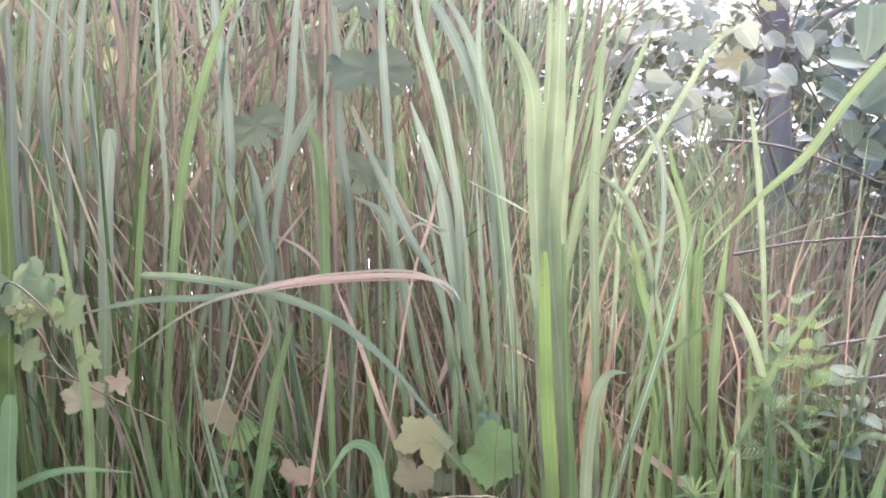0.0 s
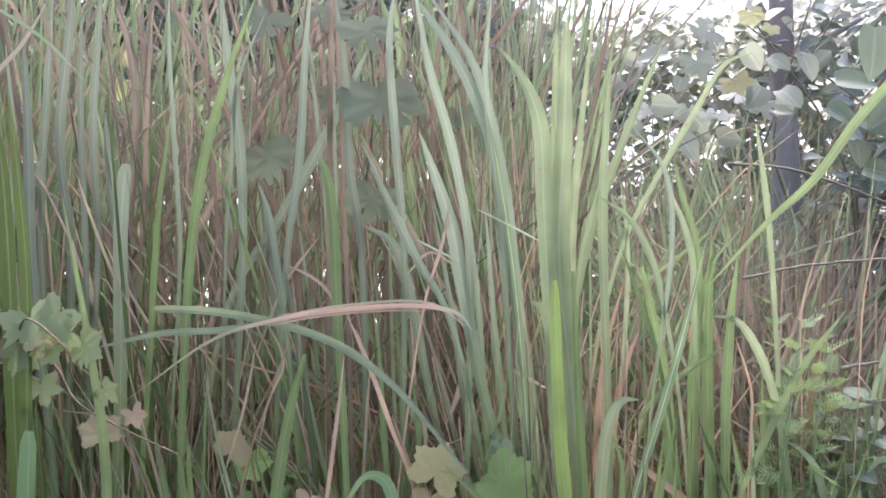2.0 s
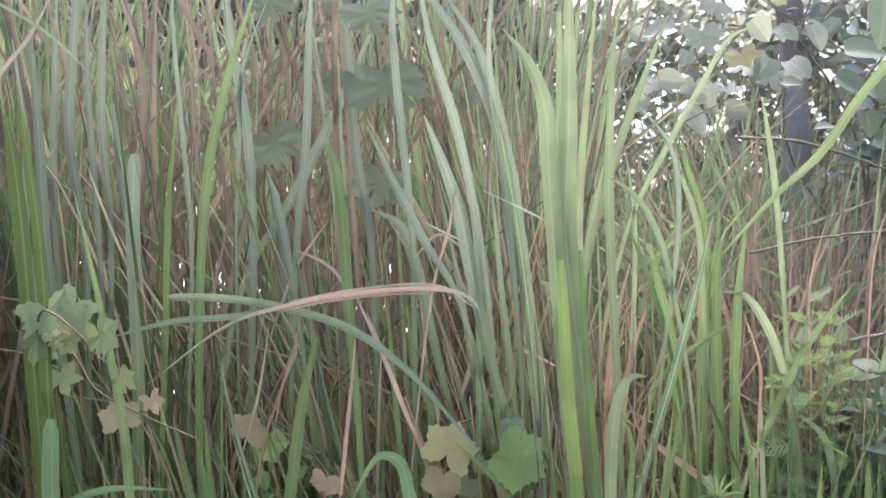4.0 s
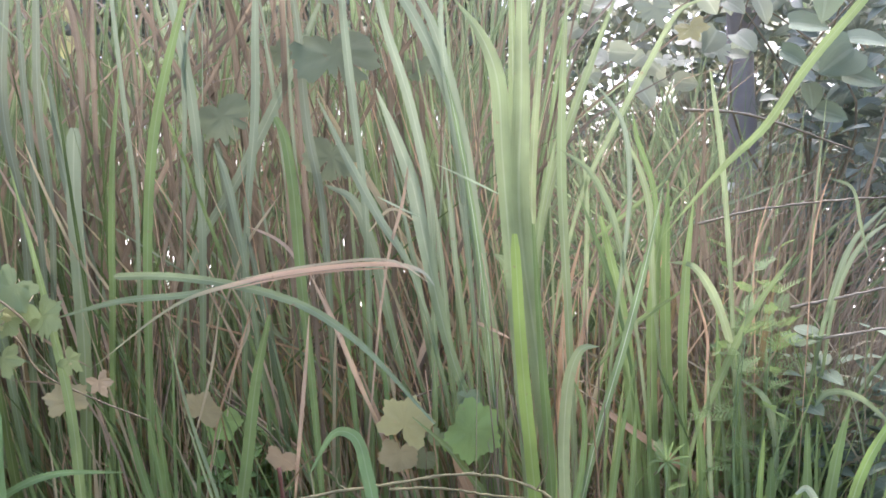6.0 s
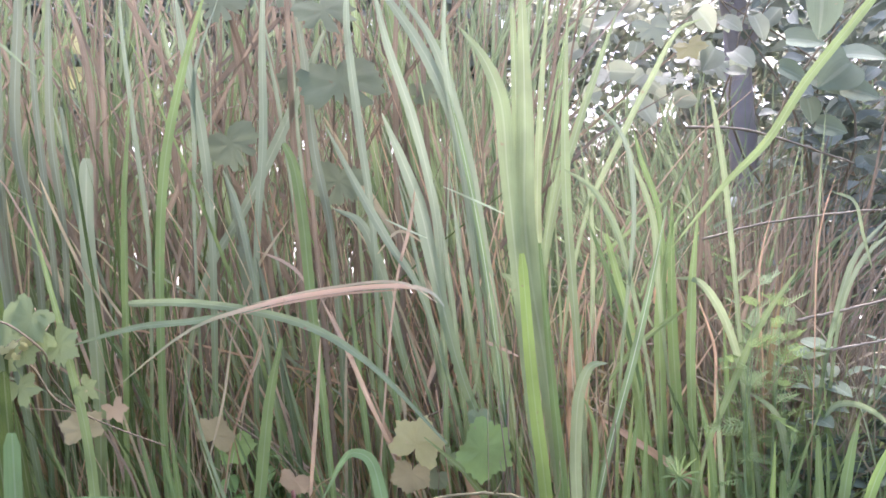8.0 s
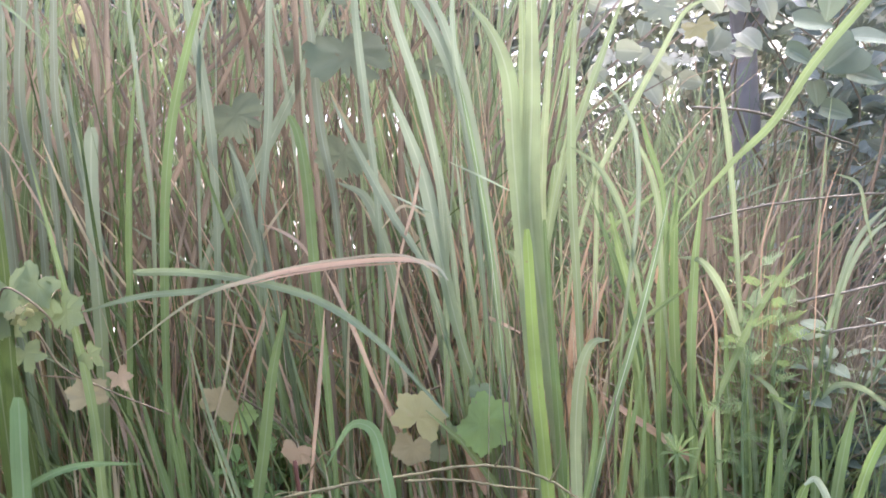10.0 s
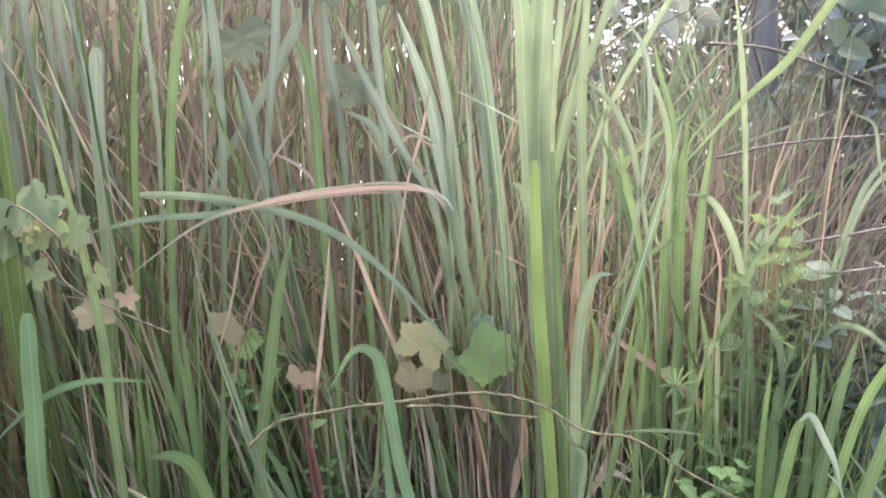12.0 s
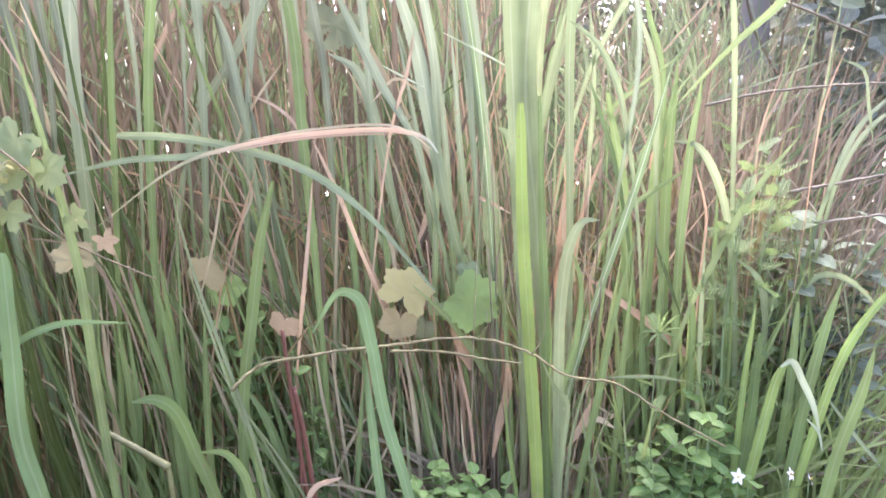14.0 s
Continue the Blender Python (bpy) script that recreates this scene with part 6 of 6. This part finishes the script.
feathery_weed(0.462, 1.34, 0.692, 3, 7, 0.050, "small feathery green weed between the grass blades", 0.0)
for x, y, h, n in ((0.81, 1.60, 0.97, 18), (0.86, 1.64, 0.84, 16), (0.93, 1.62, 0.74, 14), (0.76, 1.56, 0.86, 16), (0.83, 1.58, 0.62, 12), (0.90, 1.56, 0.58, 12),
                   (0.72, 1.66, 1.12, 24), (0.84, 1.70, 1.06, 24),
                   (0.66, 1.54, 0.86, 21), (0.70, 1.55, 0.97, 22), (0.76, 1.54, 0.80, 21)):
    feathery_weed(x, y, h, int(h * 100), n, 0.085 if n < 20 else 0.07, "tall feathery green weed with finely cut leaves", 0.02)


for x, y, h in ((0.677, 1.46, 1.038), (0.743, 1.50, 0.981), (0.652, 1.45, 0.902), (0.736, 1.44, 0.760)):
    feathery_weed(x, y, h, int(h * 1000), 14, 0.078, "feathery yellow-green weed with finely cut leaves", 0.02)


def leafy_herb(x, y, height, seed, stems, size, label, material=leaf_herb, spread=0.07):
    r = random.Random(seed)
    h = thing("leafy_herb", x, y, 0, label, "herb", "leafy herbs")
    for k in range(stems):
        a = Vector((x + r.uniform(-0.02, 0.02), y + r.uniform(-0.02, 0.02), -0.008))
        top = Vector((x + r.uniform(-1, 1) * spread, y + r.uniform(-0.7, 0.7) * spread, height * r.uniform(0.6, 1.0)))
        line = curve_through((a, a.lerp(top, 0.5) + Vector((r.uniform(-0.02, 0.02), 0, 0.01)), top), 6)
        s = Sheet()
        s.tube(line, 0.0022, 5, 0.5, 0.1)
        part("stem", s, green_stem, h)
        for i in range(4, len(line)):
            for d in (0, 180):
                s = Sheet()
                m = pose(*line[i], 0, 0, i * 83 + d + r.uniform(-30, 30)) @ pose(0, 0, 0, r.uniform(-25, 25), r.uniform(-40, 15), 0)
                q = size * r.uniform(0.6, 1.1)
                s.simple_leaf(m, q, q * 0.72, 0.2, 0.25, 0.2, 6)
                part("leaf", s, material, h)


leafy_herb(0.555, 1.36, 0.54, 41, 5, 0.046, "bright green leafy herb with oval leaves among the grass")
leafy_herb(0.57, 1.39, 0.50, 52, 9, 0.043, "green leafy herb with broad oval leaves in the grass", leaf_herb, 0.14)
leafy_herb(0.54, 1.40, 0.44, 53, 10, 0.036, "green leafy herb with broad oval leaves in the grass", leaf_herb, 0.08)
leafy_herb(0.63, 1.36, 0.42, 42, 9, 0.032, "green herb with oval leaves beside the white flowers")
leafy_herb(0.50, 1.36, 0.36, 43, 3, 0.034, "low green herb with oval leaves")
leafy_herb(-0.02, 1.35, 0.38, 44, 8, 0.040, "low green herb with oval leaves at the foot of the grass")
leafy_herb(0.07, 1.35, 0.38, 45, 8, 0.040, "low green herb with oval leaves at the foot of the grass")
leafy_herb(0.0, 1.37, 0.40, 54, 9, 0.04, "low green herb with oval leaves at the foot of the grass")
leafy_herb(0.12, 1.36, 0.39, 55, 8, 0.042, "low green herb with oval leaves at the foot of the grass")
leafy_herb(-0.14, 1.34, 0.37, 46, 7, 0.038, "low green herb with oval leaves at the foot of the grass")
leafy_herb(-0.20, 1.66, 0.62, 47, 3, 0.05, "shaded green herb behind the grass stalks")
leafy_herb(-0.425, 1.54, 0.715, 56, 6, 0.052, "shaded green herb with rounded leaves between grass stalks", leaf_herb, 0.06)
leafy_herb(-0.24, 1.50, 0.62, 57, 4, 0.042, "shaded green herb with rounded leaves between grass stalks", leaf_herb, 0.06)
leafy_herb(-0.40, 1.66, 0.72, 48, 4, 0.06, "shaded green herb behind the grass stalks")
leafy_herb(1.02, 1.66, 0.95, 58, 7, 0.07, "grey-green leafy weed in front of the dark bush", leaf_bush, 0.15)
leafy_herb(0.93, 1.58, 1.02, 49, 8, 0.062, "grey-green leafy weed in front of the dark bush", leaf_bush, 0.13)
leafy_herb(1.22, 1.95, 0.66, 50, 5, 0.06, "grey-green leafy weed in front of the dark bush", leaf_bush, 0.16)
leafy_herb(0.98, 1.70, 0.46, 51, 4, 0.05, "green leafy weed beneath the bush", leaf_herb, 0.10)


def white_flower(x, y, z, size, yaw, label):
    f = thing("white_flower", x, y + 0.02, 0, label, "flower", "white flowers")
    s = Sheet()
    s.tube(curve_through(((x, y + 0.02, -0.008), (x + 0.01, y + 0.02, z * 0.5), (x, y + 0.004, z))), 0.0014, 5, 0.8)
    part("stem", s, green_stem, f)
    base = pose(x, y, z) @ pose(0, 0, 0, 68, 0, yaw)
    for k in range(5):
        s = Sheet()
        s.simple_leaf(base @ pose(0, 0, 0, 0, 0, 72 * k) @ pose(0, 0, 0, 0, -12, 0), size, size * 0.55, 0.15, 0.25, 0.0, 6)
        part("petal", s, petal_white, f)
    s = Sheet()
    s.tube([base @ Vector((0, 0, q * 0.002)) for q in range(4)], 0.0028, 8, 0.5)
    part("flower_centre", s, stamen, f, "yellow flower centre")


white_flower(0.628, 1.30, 0.388, 0.018, 10, "small white five-petalled flower above the herbs")
white_flower(0.737, 1.30, 0.389, 0.015, 40, "small white flower half closed")
white_flower(0.778, 1.30, 0.377, 0.016, 70, "small white five-petalled flower above the herbs")


# ---- dry stalks by the bush, litter on the ground ----
def dry_stand():
    r = random.Random(61)
    s = Sheet()
    for _ in range(430):
        y = r.uniform(1.75, 2.3)
        x = y * r.uniform(0.40, 0.57)
        line = lean_line(x, y, r.uniform(0.8, 1.45), r.gauss(0.06, 0.16 if r.random() < 0.7 else 0.4), r.gauss(0, 0.1), r.gauss(0, 0.03), max(r.gauss(0.2, 0.4), 0), 8)
        s.ribbon(line, r.uniform(0.004, 0.010), 0.1, facing(r.uniform(-0.8, 0.8)), 0.3, r.uniform(-1.5, 1.5), 0.8, 0, 3)
    stuff("dry_grass_stand", s, many_dry, "stand of pinkish dry grass stalks before the dark bush", "dry grass")
    s = Sheet()
    for _ in range(200):
        y = r.uniform(1.70, 2.1)
        x = y * r.uniform(0.36, 0.68)
        line = lean_line(x, y, r.uniform(0.7, 1.42), r.gauss(0.05, 0.2 if r.random() < 0.6 else 0.5), r.gauss(0, 0.1), r.gauss(0, 0.05), max(r.gauss(0.3, 0.5), 0), 9)
        s.ribbon(line, r.uniform(0.003, 0.009), 0.1, facing(r.uniform(-0.8, 0.8)), 0.3, r.uniform(-1.5, 1.5), 0.8, 0, 3)
    stuff("pale_stalk_stand", s, many_stalk, "bent pale dry grass stalks tangled before the bush", "dry grass")
    s = Sheet()
    for _ in range(1500):
        y = r.uniform(1.2, 3.0)
        x, g, k = y * r.uniform(-0.7, 0.85), r.uniform(0, math.pi), r.uniform(0.06, 0.22)
        z = r.uniform(0.006, 0.05)
        d = Vector((math.cos(g), math.sin(g), r.uniform(-0.1, 0.25))) * k
        a = Vector((x, y, z))
        s.ribbon([a, a + d * 0.5 + Vector((0, 0, 0.012)), a + d], r.uniform(0.003, 0.008), 0.3, Vector((0, 0, 1)), 0.2, 0, 0.8, 0, 3)
    for _ in range(900):
        y = r.uniform(1.55, 1.95)
        a = Vector((y * r.uniform(0.30, 0.66), y, r.uniform(0.0, 0.75)))
        g, k = r.gauss(0.5 * math.pi, 0.9), r.uniform(0.08, 0.3)
        d = Vector((math.cos(g), r.uniform(-0.2, 0.2), abs(math.sin(g)) * 0.9)) * k
        s.ribbon([a, a + d * 0.4 + Vector((0, 0, 0.02)), a + d * 0.75 + Vector((0, 0, 0.02)), a + d], r.uniform(0.003, 0.007), 0.2, facing(r.uniform(-0.8, 0.8)), 0.2, r.uniform(-1, 1), 0.8, 0, 3)
    stuff("straw_litter", s, many_litter, "fallen dry straw littered over the ground", "straw")
    s = Sheet()
    for _ in range(650):
        y = r.uniform(1.75, 2.9)
        x = y * r.uniform(0.42, 0.85)
        line = lean_line(x, y, r.uniform(0.15, 0.62), r.gauss(0, 0.16), r.gauss(0, 0.12), r.gauss(0, 0.03), max(r.gauss(0.4, 0.5), 0), 7)
        s.ribbon(line, r.uniform(0.004, 0.010), 0.1, facing(r.uniform(-0.9, 0.9)), 0.3, r.uniform(-1.5, 1.5), 0.8, 0, 3)
    for _ in range(560):
        y = r.uniform(1.40, 1.80)
        x = y * r.uniform(0.26, 0.68)
        line = lean_line(x, y, r.uniform(0.25, 0.66), r.gauss(0.03, 0.15), r.gauss(0, 0.05), r.gauss(0, 0.03), max(r.gauss(0.4, 0.5), 0), 8)
        s.ribbon(line, r.uniform(0.005, 0.012), 0.08, facing(r.uniform(-0.7, 0.7)), 0.3, r.uniform(-1, 1), 0.8, 0, 3)
    for _ in range(170):
        y = r.uniform(1.50, 1.80)
        x = y * r.uniform(0.40, 0.62)
        line = lean_line(x, y, r.uniform(0.6, 0.95), r.gauss(0.05, 0.16), r.gauss(0, 0.05), r.gauss(0, 0.03), max(r.gauss(0.4, 0.5), 0), 8)
        s.ribbon(line, r.uniform(0.004, 0.010), 0.08, facing(r.uniform(-0.7, 0.7)), 0.3, r.uniform(-1, 1), 0.8, 0, 3)
    h = Sheet()
    for _ in range(170):
        y = r.uniform(1.44, 1.62)
        x = r.uniform(0.0, 0.46)
        line = lean_line(x, y, r.uniform(0.25, 0.62), r.gauss(0.02, 0.2), r.gauss(0, 0.05), r.gauss(0, 0.03), max(r.gauss(0.3, 0.4), 0), 7)
        h.ribbon(line, r.uniform(0.004, 0.011), 0.15, facing(r.uniform(-0.8, 0.8)), 0.2, r.uniform(-1, 1), 0.8, 0, 3)
    for _ in range(700):
        y = r.uniform(1.6, 2.5)
        x, g, k = y * r.uniform(0.48, 0.85), r.uniform(0, 2 * math.pi), r.uniform(0.15, 0.45)
        a = Vector((x, y, r.uniform(0.02, 0.30)))
        d = Vector((math.cos(g), math.sin(g) * 0.6, r.uniform(-0.5, 0.5))) * k
        b = a + d
        b.z = max(b.z, 0.01)
        h.ribbon([a, a.lerp(b, 0.35) + Vector((0, 0, 0.03)), a.lerp(b, 0.7) + Vector((0, 0, 0.035)), b], r.uniform(0.003, 0.008), 0.2, facing(r.uniform(-0.8, 0.8)), 0.2, r.uniform(-1, 1), 0.8, 0, 3)
    stuff("tangled_straw", h, many_litter, "tangle of pale dead grass stems among the blades and beneath the bush", "straw")
    stuff("tangled_grass", s, foot_green, "tangled thin green grass by the bush", "grass")


dry_stand()
